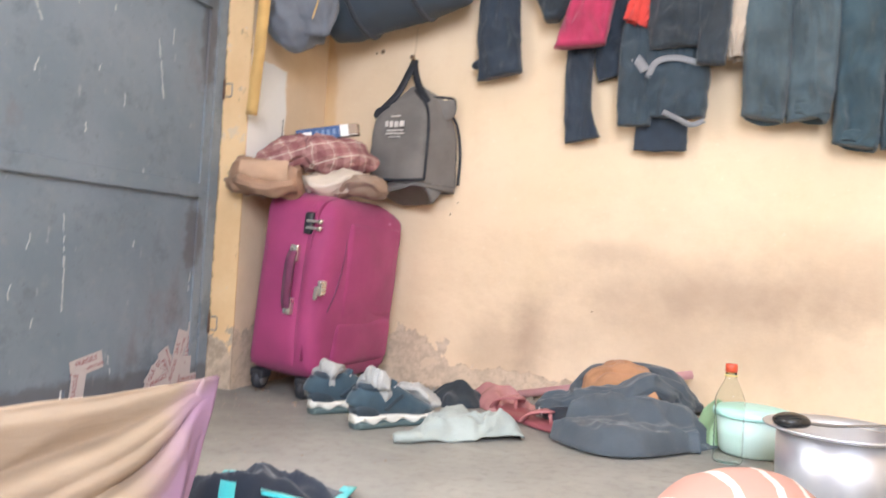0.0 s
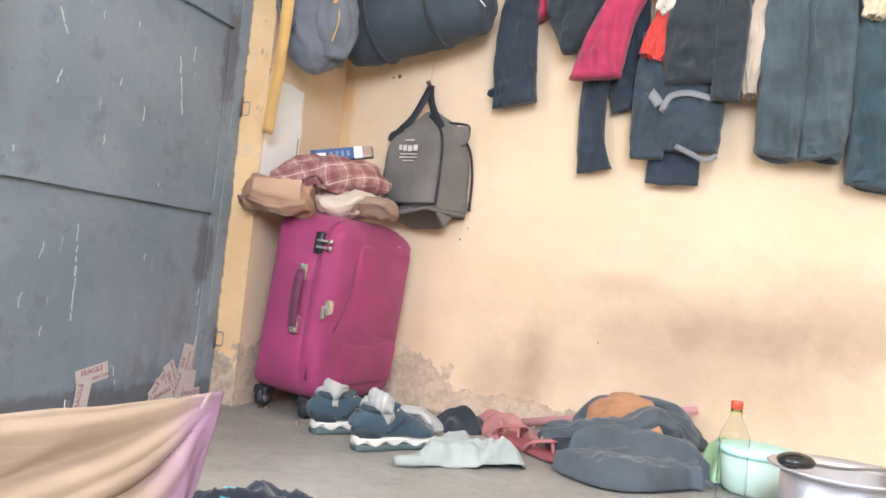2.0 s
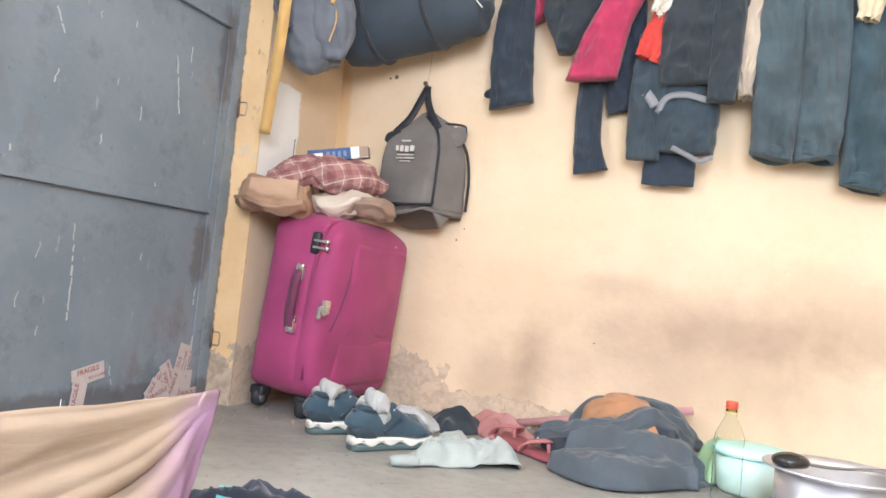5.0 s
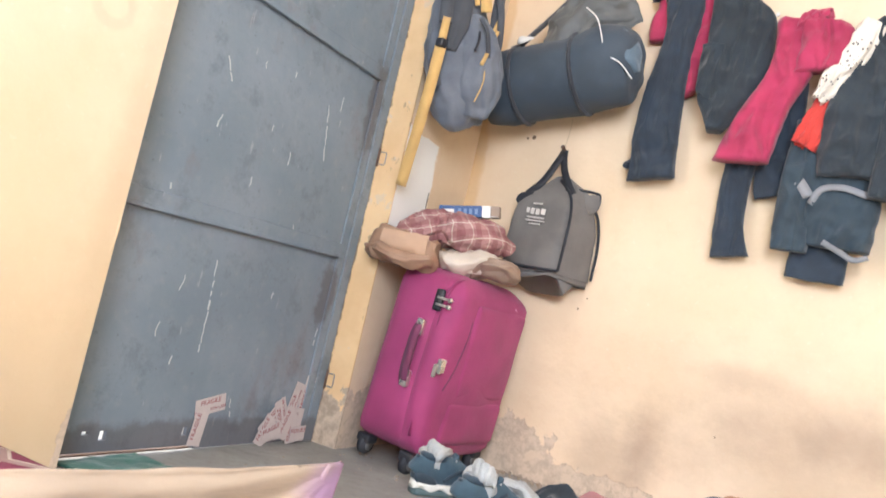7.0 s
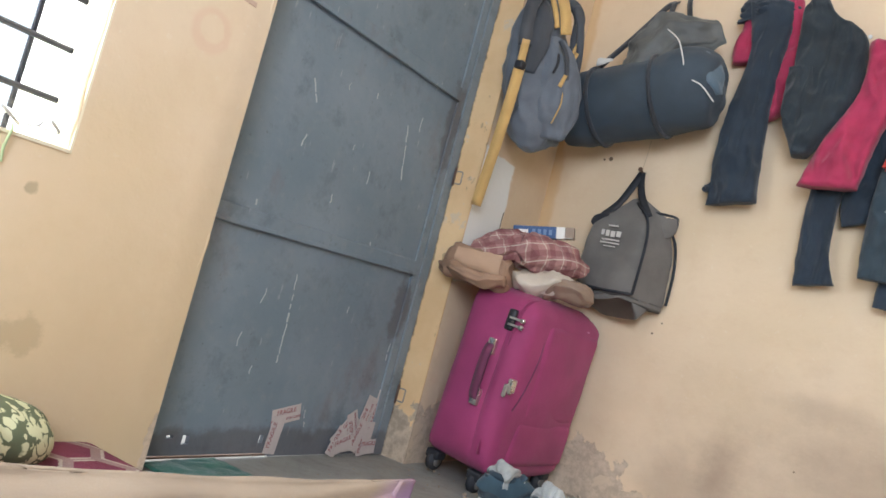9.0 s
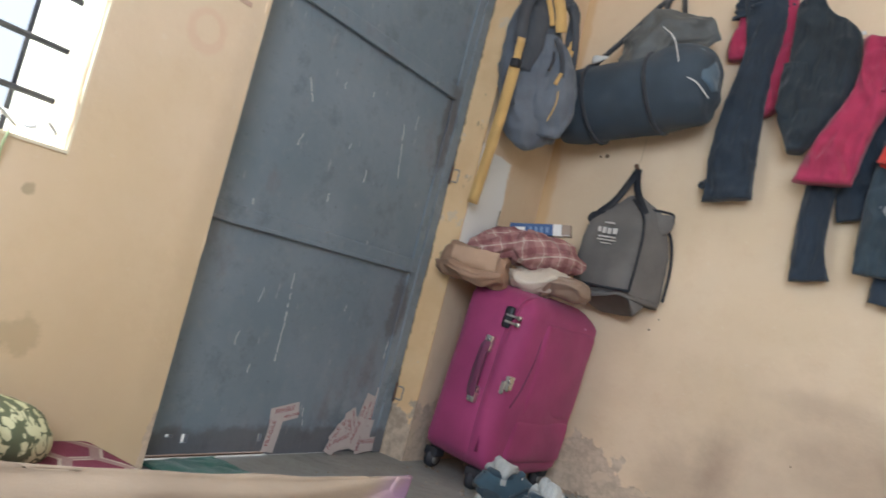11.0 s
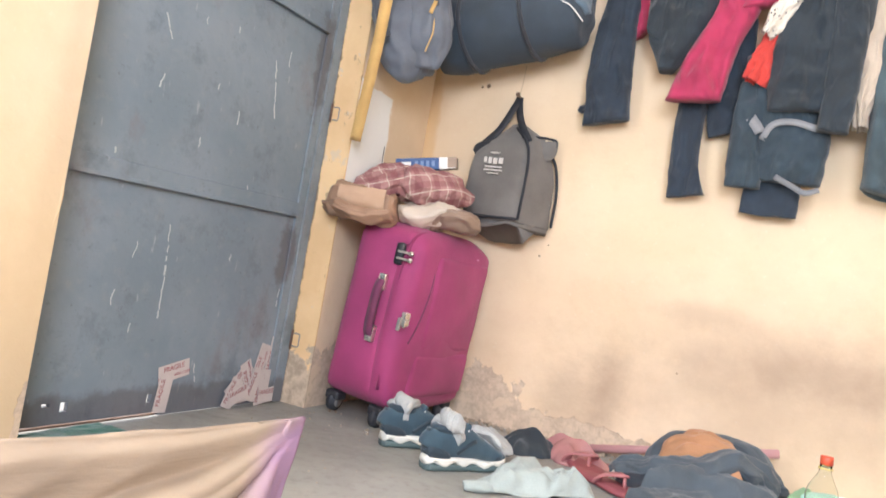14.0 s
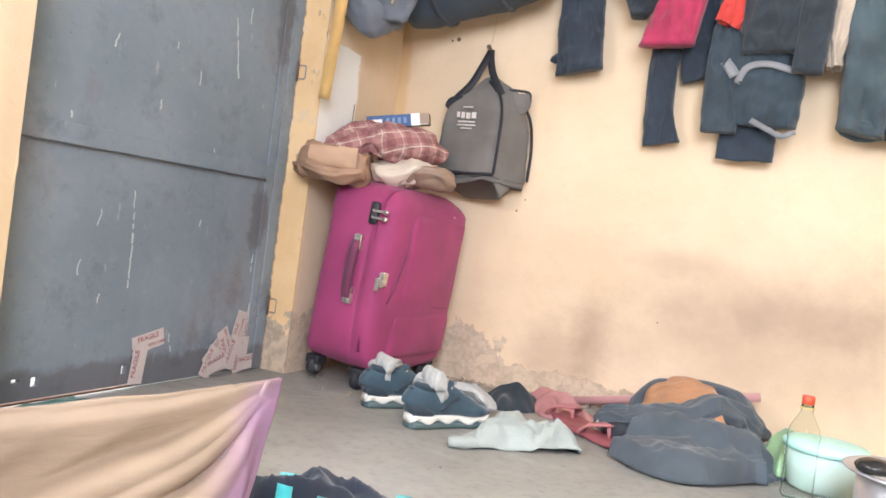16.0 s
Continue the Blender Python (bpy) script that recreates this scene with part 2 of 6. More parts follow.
def part(name, bm, material, parent=None, label="", smooth=True):
    me = bpy.data.meshes.new(name)
    bmesh.ops.recalc_face_normals(bm, faces=bm.faces)
    bm.to_mesh(me)
    bm.free()
    for p in me.polygons:
        p.use_smooth = smooth
    me.materials.append(material)
    ob = new(name, me)
    if parent:
        ob.parent = parent
    if label:
        ob["label"] = label
    return ob


def thing(name, place, label, category, group="", rz=0.0, rx=0.0, ry=0.0):
    ob = new(name)
    ob.empty_display_size = 0.05
    ob.matrix_world = pose(*place, rx, ry, rz)
    return tagged(ob, label, category, group)


def box(bm, lo, hi, bevel=0.0, seg=2):
    lo, hi = Vector(lo), Vector(hi)
    got = bmesh.ops.create_cube(bm, size=1.0, matrix=Matrix.Translation((lo + hi) / 2) @ Matrix.Diagonal((*(hi - lo), 1)))
    if bevel:
        edges = {e for v in got["verts"] for e in v.link_edges}
        bmesh.ops.bevel(bm, geom=list(edges), offset=bevel, segments=seg, affect="EDGES", profile=0.6)
    return bm


def boxes(*pairs, bevel=0.0):
    bm = bmesh.new()
    for lo, hi in pairs:
        box(bm, lo, hi, bevel)
    return bm


def cyl(bm, a, b, r, r2=None, seg=16, bevel=0.0):
    a, b = Vector(a), Vector(b)
    d = b - a
    m = Matrix.Translation((a + b) / 2) @ d.to_track_quat("Z", "Y").to_matrix().to_4x4()
    got = bmesh.ops.create_cone(bm, cap_ends=True, segments=seg, radius1=r, radius2=r if r2 is None else r2, depth=d.length, matrix=m)
    if bevel:
        edges = {e for v in got["verts"] for e in v.link_edges if len([f for f in e.link_faces if len(f.verts) > 4]) == 1}
        bmesh.ops.bevel(bm, geom=list(edges), offset=bevel, segments=2, affect="EDGES")
    return bm


def spline(rows, n):
    """Rows of numbers, run through smoothly in n steps."""
    p = [np.array(r, float) for r in rows]
    p = [2 * p[0] - p[1]] + p + [2 * p[-1] - p[-2]]
    out = []
    for k in range(n + 1):
        s = k / n * (len(p) - 3)
        i = min(int(s), len(p) - 4)
        u = s - i
        a, b, c, d = p[i:i + 4]
        out.append(0.5 * (2 * b + (c - a) * u + (2 * a - 5 * b + 4 * c - d) * u * u + (3 * b - a - 3 * c + d) * u ** 3))
    return out


def loft(rows, n=24, seg=36, fold=0.0, folds=5, seed=0, side=(1, 0, 0), rough=0.0, square=2.0, grow=0.0, bm=None, hollow=False):
    """A skin round a line. Rows: x, y, z, half width along side, half depth. fold: depth of folds along it."""
    bm = bm or bmesh.new()
    path = spline(rows, n)
    side = Vector(side).normalized()
    rings = []
    for k, r in enumerate(path):
        c = Vector(r[:3])
        a, b = path[max(k - 1, 0)], path[min(k + 1, n)]
        t = (Vector(b[:3]) - Vector(a[:3])).normalized()
        s = (side - t * side.dot(t)).normalized()
        w = t.cross(s)
        v = k / n
        ring = []
        for j in range(seg):
            th = 2 * math.pi * j / seg
            ct, st = math.cos(th), math.sin(th)
            q = (abs(ct) ** square + abs(st) ** square) ** (-1 / square)
            q1 = Vector((ct * folds * 0.38 + seed * 3.1, st * folds * 0.38, 1.9 * v + seed * 7.3))
            f = 1 + fold * (0.35 + grow * v) * (2.6 * noise.noise(q1) + 2.0 * (0.45 - abs(noise.noise(q1 * 2.1 + Vector((5, 0, v * 3))))))
            p = c + s * (ct * q * max(r[3], 0.001) * (1 + (f - 1) * 0.4)) + w * (st * q * max(r[4], 0.001) * f)
            if rough:
                p += rough * noise.noise_vector(p * 9 + Vector((seed, 0, 0))) + 0.5 * rough * noise.noise_vector(p * 24 + Vector((0, seed, 0)))
            ring.append(bm.verts.new(p))
        rings.append(ring)
    for a, b in zip(rings, rings[1:]):
        for j in range(seg):
            bm.faces.new((a[j], a[(j + 1) % seg], b[(j + 1) % seg], b[j]))
    bm.faces.new(rings[0])
    if hollow:
        # an open end: the lip turns in and the lining goes back up
        end = [v.co.copy() for v in rings[-1]]
        mid = sum(end, Vector()) / seg
        back = sum((v.co for v in rings[-5]), Vector()) / seg - mid
        last = rings[-1]
        for k, up in ((0.90, 0.0), (0.84, 0.6), (0.7, 1.6)):
            ring = [bm.verts.new(mid + (p - mid) * k + back * up) for p in end]
            for j in range(seg):
                bm.faces.new((last[j], last[(j + 1) % seg], ring[(j + 1) % seg], ring[j]))
            last = ring
        bm.faces.new(last[::-1])
    else:
        bm.faces.new(rings[-1][::-1])
    return bm


def ribbon(points, w, t, up=(0, 0, 1), n=20, bm=None):
    """A strap along a line, w wide across, t thick."""
    bm = bm or bmesh.new()
    path = [Vector(p) for p in spline(points, n)]
    up, last = Vector(up), None
    for k, p in enumerate(path):
        d = (path[min(k + 1, n)] - path[max(k - 1, 0)]).normalized()
        s = d.cross(up)
        s = s.normalized() if s.length > 1e-4 else Vector((1, 0, 0))
        nn = s.cross(d).normalized()
        ring = [bm.verts.new(p + s * (a * w / 2) + nn * (b * t / 2)) for a, b in ((-1, -1), (1, -1), (1, 1), (-1, 1))]
        if last:
            for j in range(4):
                bm.faces.new((last[j], last[(j + 1) % 4], ring[(j + 1) % 4], ring[j]))
        else:
            bm.faces.new(ring)
        last = ring
    bm.faces.new(last[::-1])
    return bm


def tubeline(points, r, n=24, seg=8, bm=None):
    bm = bm or bmesh.new()
    return loft([(*p, r, r) for p in points], n, seg, side=(0.31, 0.22, 0.93), bm=bm)


def surface(f, nu, nv, thick=0.004):
    """A sheet from f(u, v), u and v from 0 to 1, with thickness."""
    bm = bmesh.new()
    g = [[Vector(f(i / nu, j / nv)) for j in range(nv + 1)] for i in range(nu + 1)]
    top = [[bm.verts.new(p) for p in row] for row in g]
    low = []
    for i in range(nu + 1):
        row = []
        for j in range(nv + 1):
            a = g[min(i + 1, nu)][j] - g[max(i - 1, 0)][j]
            b = g[i][min(j + 1, nv)] - g[i][max(j - 1, 0)]
            nn = a.cross(b)
            nn = nn.normalized() if nn.length > 1e-9 else Vector((0, 0, 1))
            row.append(bm.verts.new(g[i][j] - nn * thick))
        low.append(row)
    for i in range(nu):
        for j in range(nv):
            bm.faces.new((top[i][j], top[i + 1][j], top[i + 1][j + 1], top[i][j + 1]))
            bm.faces.new((low[i][j], low[i][j + 1], low[i + 1][j + 1], low[i + 1][j]))
    for i in range(nu):
        bm.faces.new((top[i][0], low[i][0], low[i + 1][0], top[i + 1][0]))
        bm.faces.new((top[i][nv], top[i + 1][nv], low[i + 1][nv], low[i][nv]))
    for j in range(nv):
        bm.faces.new((top[0][j], top[0][j + 1], low[0][j + 1], low[0][j]))
        bm.faces.new((top[nu][j], low[nu][j], low[nu][j + 1], top[nu][j + 1]))
    return bm


def heap(cx, cy, rx, ry, h, seed=0, turn=0.0, ridge=0.5, n=44, edge=0.25, lift=0.006):
    """A crumpled cloth lying on the floor: a lump with folds and a ragged rim."""
    bm = bmesh.new()
    ca, sa = math.cos(radians(turn)), math.sin(radians(turn))

    def at(u, v):
        th = 2 * math.pi * u
        rim = 1 + edge * noise.noise(Vector((2 * math.cos(th), 2 * math.sin(th), seed))) * 2
        x, y = v * rim * rx * math.cos(th), v * rim * ry * math.sin(th)
        p = Vector((x, y, 0))
        fall = max(0.0, 1 - v ** 2.2)
        rg = 1 - abs(noise.noise(p * 11 + Vector((seed, 3, 0)))) * 2
        z = h * fall * (1 - ridge + ridge * rg) + 0.3 * h * noise.noise(p * 7 + Vector((0, seed, 5))) * fall + 0.12 * h * noise.noise(p * 30) * fall
        return Vector((cx + ca * x - sa * y, cy + sa * x + ca * y, max(z, 0) + lift))

    rings = [[bm.verts.new(at(j / n, i / 16)) for j in range(n)] for i in range(1, 17)]
    mid = bm.verts.new(at(0, 0))
    base = [bm.verts.new((v.co.x, v.co.y, 0.0)) for v in rings[-1]]
    for j in range(n):
        k = (j + 1) % n
        bm.faces.new((mid, rings[0][j], rings[0][k]))
        for a, b in zip(rings, rings[1:]):
            bm.faces.new((a[j], b[j], b[k], a[k]))
        bm.faces.new((rings[-1][j], base[j], base[k], rings[-1][k]))
    bm.faces.new(base[::-1])
    return bm


def structure(name, bm, material, label, category, smooth=False):
    ob = part(name, bm, material, None, "", smooth)
    return tagged(ob, label, category, "", "structure")


# ---- structure ----
def slab(name, material, label, category, pieces, jag=0.0):
    """Boxes butted together; jag roughens the arrises."""
    bm = boxes(*pieces)
    return structure(name, bm, material, label, category)


DT, DY0, DY1 = 1.80, -1.45, -0.48
WY0, WY1, WZ0, WZ1 = -2.66, -1.79, 0.60, 1.52
T = 0.24
slab("floor", FLOOR, "bare grey worn concrete floor with dust", "floor", [((-0.5, -3.85, -0.10), (3.45, 0.24, 0.0))])
slab("wall_north", PAINT_LONG, "peach painted plaster wall with grease stains and peeling base", "wall", [((0.0, 0.0, 0.0), (3.2, T, 2.6))])
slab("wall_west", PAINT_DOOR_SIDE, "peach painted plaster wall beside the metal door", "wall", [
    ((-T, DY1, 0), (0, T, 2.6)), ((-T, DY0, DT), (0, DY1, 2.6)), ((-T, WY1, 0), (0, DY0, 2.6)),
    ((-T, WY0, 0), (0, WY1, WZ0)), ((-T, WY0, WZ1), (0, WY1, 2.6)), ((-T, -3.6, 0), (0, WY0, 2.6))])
slab("wall_east", PAINT_PLAIN, "plain peach painted wall", "wall", [((3.2, -3.6, 0), (3.2 + T, T, 2.6))])
# unseen wall; its opening is assumed, made for the added rear lamp
slab("wall_south", PAINT_PLAIN, "peach painted wall with an added unseen opening for light", "wall", [
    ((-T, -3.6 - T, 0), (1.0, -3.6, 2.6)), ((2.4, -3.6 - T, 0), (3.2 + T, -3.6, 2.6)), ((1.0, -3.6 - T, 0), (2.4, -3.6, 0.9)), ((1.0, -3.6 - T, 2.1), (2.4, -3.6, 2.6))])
slab("ceiling", CEIL, "limewashed flat ceiling", "ceiling", [((-T, -3.6 - T, 2.6), (3.2 + T, T, 2.72))])
GROUND = plain("dusty_earth", (0.34, 0.27, 0.19), 0.95, 0, 0.2, 2.0, 0.2)
slab("ground", GROUND, "dusty bare earth outside", "ground", [((-60, -60, -0.30), (60, 60, -0.12))])

# ---- door and window ----
door = thing("door_1", (-0.1, -0.965, 0), "closed blue-grey sheet metal door with scratches and rust", "door")
door["kind"] = "structure"
DW = 0.485
sheet_lo = 0.040
part("door_leaf", boxes(((-0.012, -DW + 0.012, 0.014), (0.0, -0.02, 0.040)), ((-0.012, -0.02, 0.0045), (0.0, DW - 0.05, 0.040)), ((-0.012, -DW + 0.012, 0.062), (0.0, DW - 0.05, DT - 0.01)), ((-0.012, -0.475, sheet_lo), (0.0, -0.455, 0.062)), ((-0.012, -0.415, sheet_lo), (0.0, -0.365, 0.062)),
                        ((-0.012, -0.365, sheet_lo), (0.0, -0.345, 0.054)), ((-0.012, -0.345, sheet_lo), (0.0, -0.318, 0.062)), ((-0.012, -0.298, sheet_lo), (0.0, -0.07, 0.062)), ((-0.012, -0.055, sheet_lo), (0.0, DW - 0.05, 0.062))), DOOR, door, "", False)
for z in (0.594, 1.172):
    bm = boxes(((0.0, -DW + 0.012, z - 0.022), (0.012, DW - 0.09, z + 0.022)), bevel=0.004)
    box(bm, (0.004, -DW + 0.012, z - 0.024), (0.017, DW - 0.09, z - 0.014), 0.002)
    bmesh.ops.rotate(bm, cent=(0, -DW, z), matrix=Matrix.Rotation(radians(0.75), 3, "X"), verts=bm.verts)
    part("rail", bm, DOOR, door, "", False)
bm = boxes(((0.0, DW - 0.088, 0.03), (0.006, DW - 0.052, DT - 0.02)), bevel=0.002)
part("edge_strip", bm, DOOR, door, "", False)
bm = boxes(((-0.03, DW - 0.048, 0.0), (0.008, DW - 0.004, DT)), bevel=0.003)
part("frame", bm, DOOR, door, "dark painted steel frame angle", False)
part("threshold", boxes(((-0.05, -DW, 0.0), (-0.02, DW - 0.05, 0.004))), RUST, door, "dark iron threshold bar", False)
rng = random.Random(4)


def scratch(y, z, length, lean=0.12, w=0.004):
    """A run of chipped paint, broken and uneven in width."""
    bm = bmesh.new()
    k = 0.0
    while k < length:
        step = min(rng.uniform(0.012, 0.045), length - k + 0.004)
        pts = [(0.0012, y + lean * (k + step * q) + rng.uniform(-0.0022, 0.0022), z + k + step * q) for q in (0, 0.35, 0.7, 1.0)]
        ribbon(pts, w * rng.uniform(0.28, 0.65), 0.0016, (1, 0, 0), 8, bm)
        k += step + rng.choice((0.0, 0.0, 0.004, 0.010))
    return part("scratch", bm, SCRATCH, door, "", False)


for y, z, L, w, lean in ((-0.083, 0.255, 0.13, 0.008, -0.03), (-0.090, 0.40, 0.035, 0.008, 0.0), (-0.096, 0.45, 0.045, 0.006, 0.0), (-0.195, 0.40, 0.035, 0.004, 0.2), (-0.235, 0.285, 0.045, 0.004, 0.1),
                         (0.220, 0.845, 0.155, 0.006, -0.2), (0.246, 1.005, 0.04, 0.005, 0.0), (0.073, 0.79, 0.032, 0.005, 0.05), (-0.198, 0.93, 0.05, 0.006, -0.5), (-0.210, 0.81, 0.03, 0.006, 0.3),
                         (-0.096, 1.005, 0.014, 0.004, 0.0), (0.02, 1.025, 0.014, 0.004, 0.0), (0.381, 0.30, 0.05, 0.005, 0.05), (0.088, 0.085, 0.045, 0.006, -0.3), (-0.17, 0.22, 0.018, 0.004, 0.1), (0.14, 0.42, 0.015, 0.004, 0.1),
                         (-0.05, 0.70, 0.02, 0.005, 0.1), (0.16, 0.62, 0.012, 0.006, 0.0), (-0.30, 0.63, 0.010, 0.008, 0.0), (-0.02, 0.86, 0.012, 0.004, 0.2)):
    scratch(y, z, L, lean, w)

# printed packing tape stuck across the foot of the door
TAPE = plain("white_tape", (0.52, 0.46, 0.43), 0.5, 0, 0.12, 40.0)
INK = plain("red_ink", (0.30, 0.10, 0.11), 0.6)


def words(body, size, material, m, parent, name="lettering"):
    cu = bpy.data.curves.new(name, "FONT")
    cu.body, cu.size, cu.align_x, cu.align_y, cu.extrude = body, size, "CENTER", "CENTER", 0.0004
    cu.materials.append(material)
    ob = new(name, cu)
    ob.parent = parent
    ob.matrix_local = m
    return ob


def tape(y, z, length, turn, text=("FRAGILE", "HANDLE WITH CARE"), w=0.045, lift=0.0):
    bm = boxes(((-length / 2, -w / 2, 0), (length / 2, w / 2, 0.0012)))
    strip = part("tape_strip", bm, TAPE, door, "white packing tape printed with red warning", False)
    m = Matrix.Translation((0.002 + lift, y, z)) @ Matrix(((0, 0, 1), (1, 0, 0), (0, 1, 0))).to_4x4() @ pose(0, 0, 0, 0, 0, turn)
    strip.matrix_local = m
    words(text[0], 0.019, INK, pose(0, 0.010, 0.0016), strip)
    if length > 0.1:
        words(text[1], 0.0115, INK, pose(0, -0.011, 0.0016), strip)
    return strip


tape(0.005, 0.118, 0.105, 12)
tape(-0.022, 0.062, 0.10, 84, lift=0.0016)
for k, (y, z, L, a) in enumerate(((0.405, 0.125, 0.16, 82), (0.350, 0.110, 0.15, 76), (0.385, 0.055, 0.10, 88), (0.265, 0.080, 0.12, 48), (0.305, 0.080, 0.12, 118), (0.30, 0.038, 0.12, 6), (0.235, 0.045, 0.09, 66), (0.355, 0.045, 0.09, 100), (0.325, 0.065, 0.10, 72), (0.26, 0.040, 0.08, 20), (0.385, 0.030, 0.07, 3))):
    tape(y, z, L, a, lift=0.0016 * k)

# hinges
for z in (0.20, 0.93, 1.60):
    h = thing("door_hinge", (-0.09, DY1 - 0.012, z), "rusty iron loop hinge on the ochre jamb", "hinge", "hinges of the metal door")
    bm = bmesh.new()
    cyl(bm, (0.004, 0, -0.030), (0.004, 0, 0.030), 0.0038, seg=12)
    part("pin", bm, RUST, h)
    part("wire_loop", tubeline([(0.002, 0.004, -0.020), (0.014, 0.005, -0.021), (0.028, 0.006, -0.020), (0.029, 0.006, 0.0), (0.028, 0.006, 0.018), (0.014, 0.005, 0.020), (0.002, 0.004, 0.018)], 0.0022, 28, 6), STEEL, h, "bent wire loop")

# ochre painted jamb, 4 mm proud of the plaster
structure("trim_1", boxes(((-0.092, DY1 - 0.006, 0.0), (0.0, DY1 + 0.0, DT))), JAMB, "ochre painted door jamb with chipped paint", "door jamb")

# worn plaster arrises beside the door and the window
for k, (y, z0, z1) in enumerate(((DY0, 0.0, DT), (WY1, WZ0, WZ1))):
    rows = [(-0.008, y - 0.005 if k else y - 0.007, z0 + (z1 - z0) * i / 8, 0.006, 0.005) for i in range(9)]
    structure("trim_%d" % (k + 2), loft(rows, 160, 10, side=(1, 0, 0), rough=0.007, seed=k), PAINT_DOOR_SIDE, "chipped plaster edge of the opening", "plaster edge", True)

win = thing("window_1", (-0.1, (WY0 + WY1) / 2, WZ0), "bright open window with rusty iron bars", "window")
win["kind"] = "structure"
WH, WW = WZ1 - WZ0, (WY1 - WY0) / 2
IRON = plain("window_bar_iron", (0.05, 0.05, 0.06), 0.6, 0.5)
for k in range(6):
    y = WW - 0.075 - k * 0.145
    part("bar", cyl(bmesh.new(), (0, y, 0), (0, y, WH), 0.005, seg=10), IRON, win)
for k in range(9):
    z = 0.092 + k * 0.096
    part("crossbar", cyl(bmesh.new(), (0.008, -WW, z), (0.008, WW + 0.004, z), 0.006, seg=10), IRON, win)
for lo, hi in (((-0.14, WW - 0.004, 0.0), (0.1, WW, WH)), ((-0.14, -WW, 0.0), (0.1, -WW + 0.004, WH))):
    part("reveal", boxes((lo, hi)), REVEAL, win, "", False)
part("sill", boxes(((-0.14, -WW + 0.005, 0.0), (0.104, WW - 0.005, 0.006))), REVEAL, win, "", False)
GLOW = bpy.data.materials.new("hazy_daylight")
GLOW.use_nodes = True
nt = GLOW.node_tree
em = nt.nodes.new("ShaderNodeEmission")
em.inputs[0].default_value, em.inputs[1].default_value = (0.96, 0.98, 1.0, 1), 1.9
nt.links.new(em.outputs[0], nt.nodes["Material Output"].inputs[0])
structure("backdrop", boxes(((-14.2, -22, -0.11), (-14, 10, 9))), GLOW, "hazy white daylight outside the window", "sky")

# ---- suitcase in the corner ----
MAGENTA = cloth("magenta_luggage_cloth", (0.345, 0.042, 0.145), 0.75, 700.0, 0.14, 0.1, 5.0)
MAGENTA_DARK = cloth("dark_magenta_trim", (0.17, 0.03, 0.085), 0.7, 700.0, 0.15, 0.1)
RUBBER = plain("wheel_rubber", (0.03, 0.03, 0.035), 0.6)
case = thing("suitcase", (0.209, -0.285, 0.004), "magenta cloth trolley suitcase with nickel fittings standing in the corner", "suitcase", rz=-5.6, ry=4.8)


def soft_box(lo, hi, bevel, puff=0.0, cut=6, seed=0):
    """A box with round arrises whose sides swell a little."""
    bm = box(bmesh.new(), lo, hi, bevel, 4)
    bmesh.ops.subdivide_edges(bm, edges=[e for e in bm.edges if e.calc_length() > 0.06], cuts=cut, use_grid_fill=True)
    c, r = (Vector(lo) + Vector(hi)) / 2, (Vector(hi) - Vector(lo)) / 2
    for v in bm.verts:
        q = Vector([(v.co[i] - c[i]) / r[i] for i in range(3)])
        for i in range(3):
            j, k = (i + 1) % 3, (i + 2) % 3
            if abs(q[i]) > 0.8:
                v.co[i] += math.copysign(puff, q[i]) * max(0, 1 - q[j] ** 2) * max(0, 1 - q[k] ** 2)
        v.co += 0.004 * noise.noise_vector(v.co * 8 + Vector((seed, 0, 0)))
    return bm


def rounded(bm, y0=0.145, r=0.085, z_lo=0.055, z_hi=0.608):
    """Round the four corners of a case side and let its lid fall towards the front."""
    for v in bm.verts:
        a = max(0.0, abs(v.co.y) - y0)
        for edge, way in ((z_hi - r, 1), (z_lo + r, -1)):
            b = max(0.0, (v.co.z - edge) * way)
            q = math.hypot(a, b)
            if a > 0 and b > 0 and q > r:
                v.co.y = math.copysign(y0 + a * r / q, v.co.y)
                v.co.z = edge + way * b * r / q
        f = min(1.0, max(0.0, (v.co.x - 0.02) / 0.085))
        v.co.z -= 0.030 * f * f * max(0.0, (v.co.z - 0.40) / 0.2)
    return bm


part("shell", rounded(soft_box((-0.135, -0.23, 0.055), (0.055, 0.23, 0.608), 0.045, 0.008)), MAGENTA, case)
part("front_panel", rounded(soft_box((0.010, -0.2255, 0.059), (0.104, 0.2255, 0.6045), 0.044, 0.014, seed=3)), MAGENTA, case)
part("upper_pocket", soft_box((0.080, -0.120, 0.250), (0.116, 0.190, 0.535), 0.016, 0.012, seed=5), MAGENTA, case)
part("lower_pocket", soft_box((0.080, -0.140, 0.105), (0.117, 0.190, 0.235), 0.016, 0.010, seed=8), MAGENTA, case)
bm = bmesh.new()
loop = [(0.066, -0.226, 0.12), (0.056, -0.230, 0.35), (0.056, -0.230, 0.51), (0.056, -0.206, 0.575), (0.056, -0.145, 0.598), (0.056, 0.0, 0.606), (0.056, 0.145, 0.598), (0.056, 0.206, 0.575), (0.056, 0.230, 0.51), (0.056, 0.230, 0.2)]
part("zip", tubeline(loop, 0.006, 48, 10, bm), cloth("magenta_piping", (0.24, 0.016, 0.09), 0.6, 700.0, 0.12, 0.1, 6.0), case, "piped seam with zip")
bm = bmesh.new()
loop = [(0.100, -0.130, 0.535), (0.111, -0.138, 0.43), (0.112, -0.165, 0.33), (0.108, -0.19, 0.27)]
part("pocket_seam", tubeline(loop, 0.003, 30, 6, bm), MAGENTA_DARK, case)
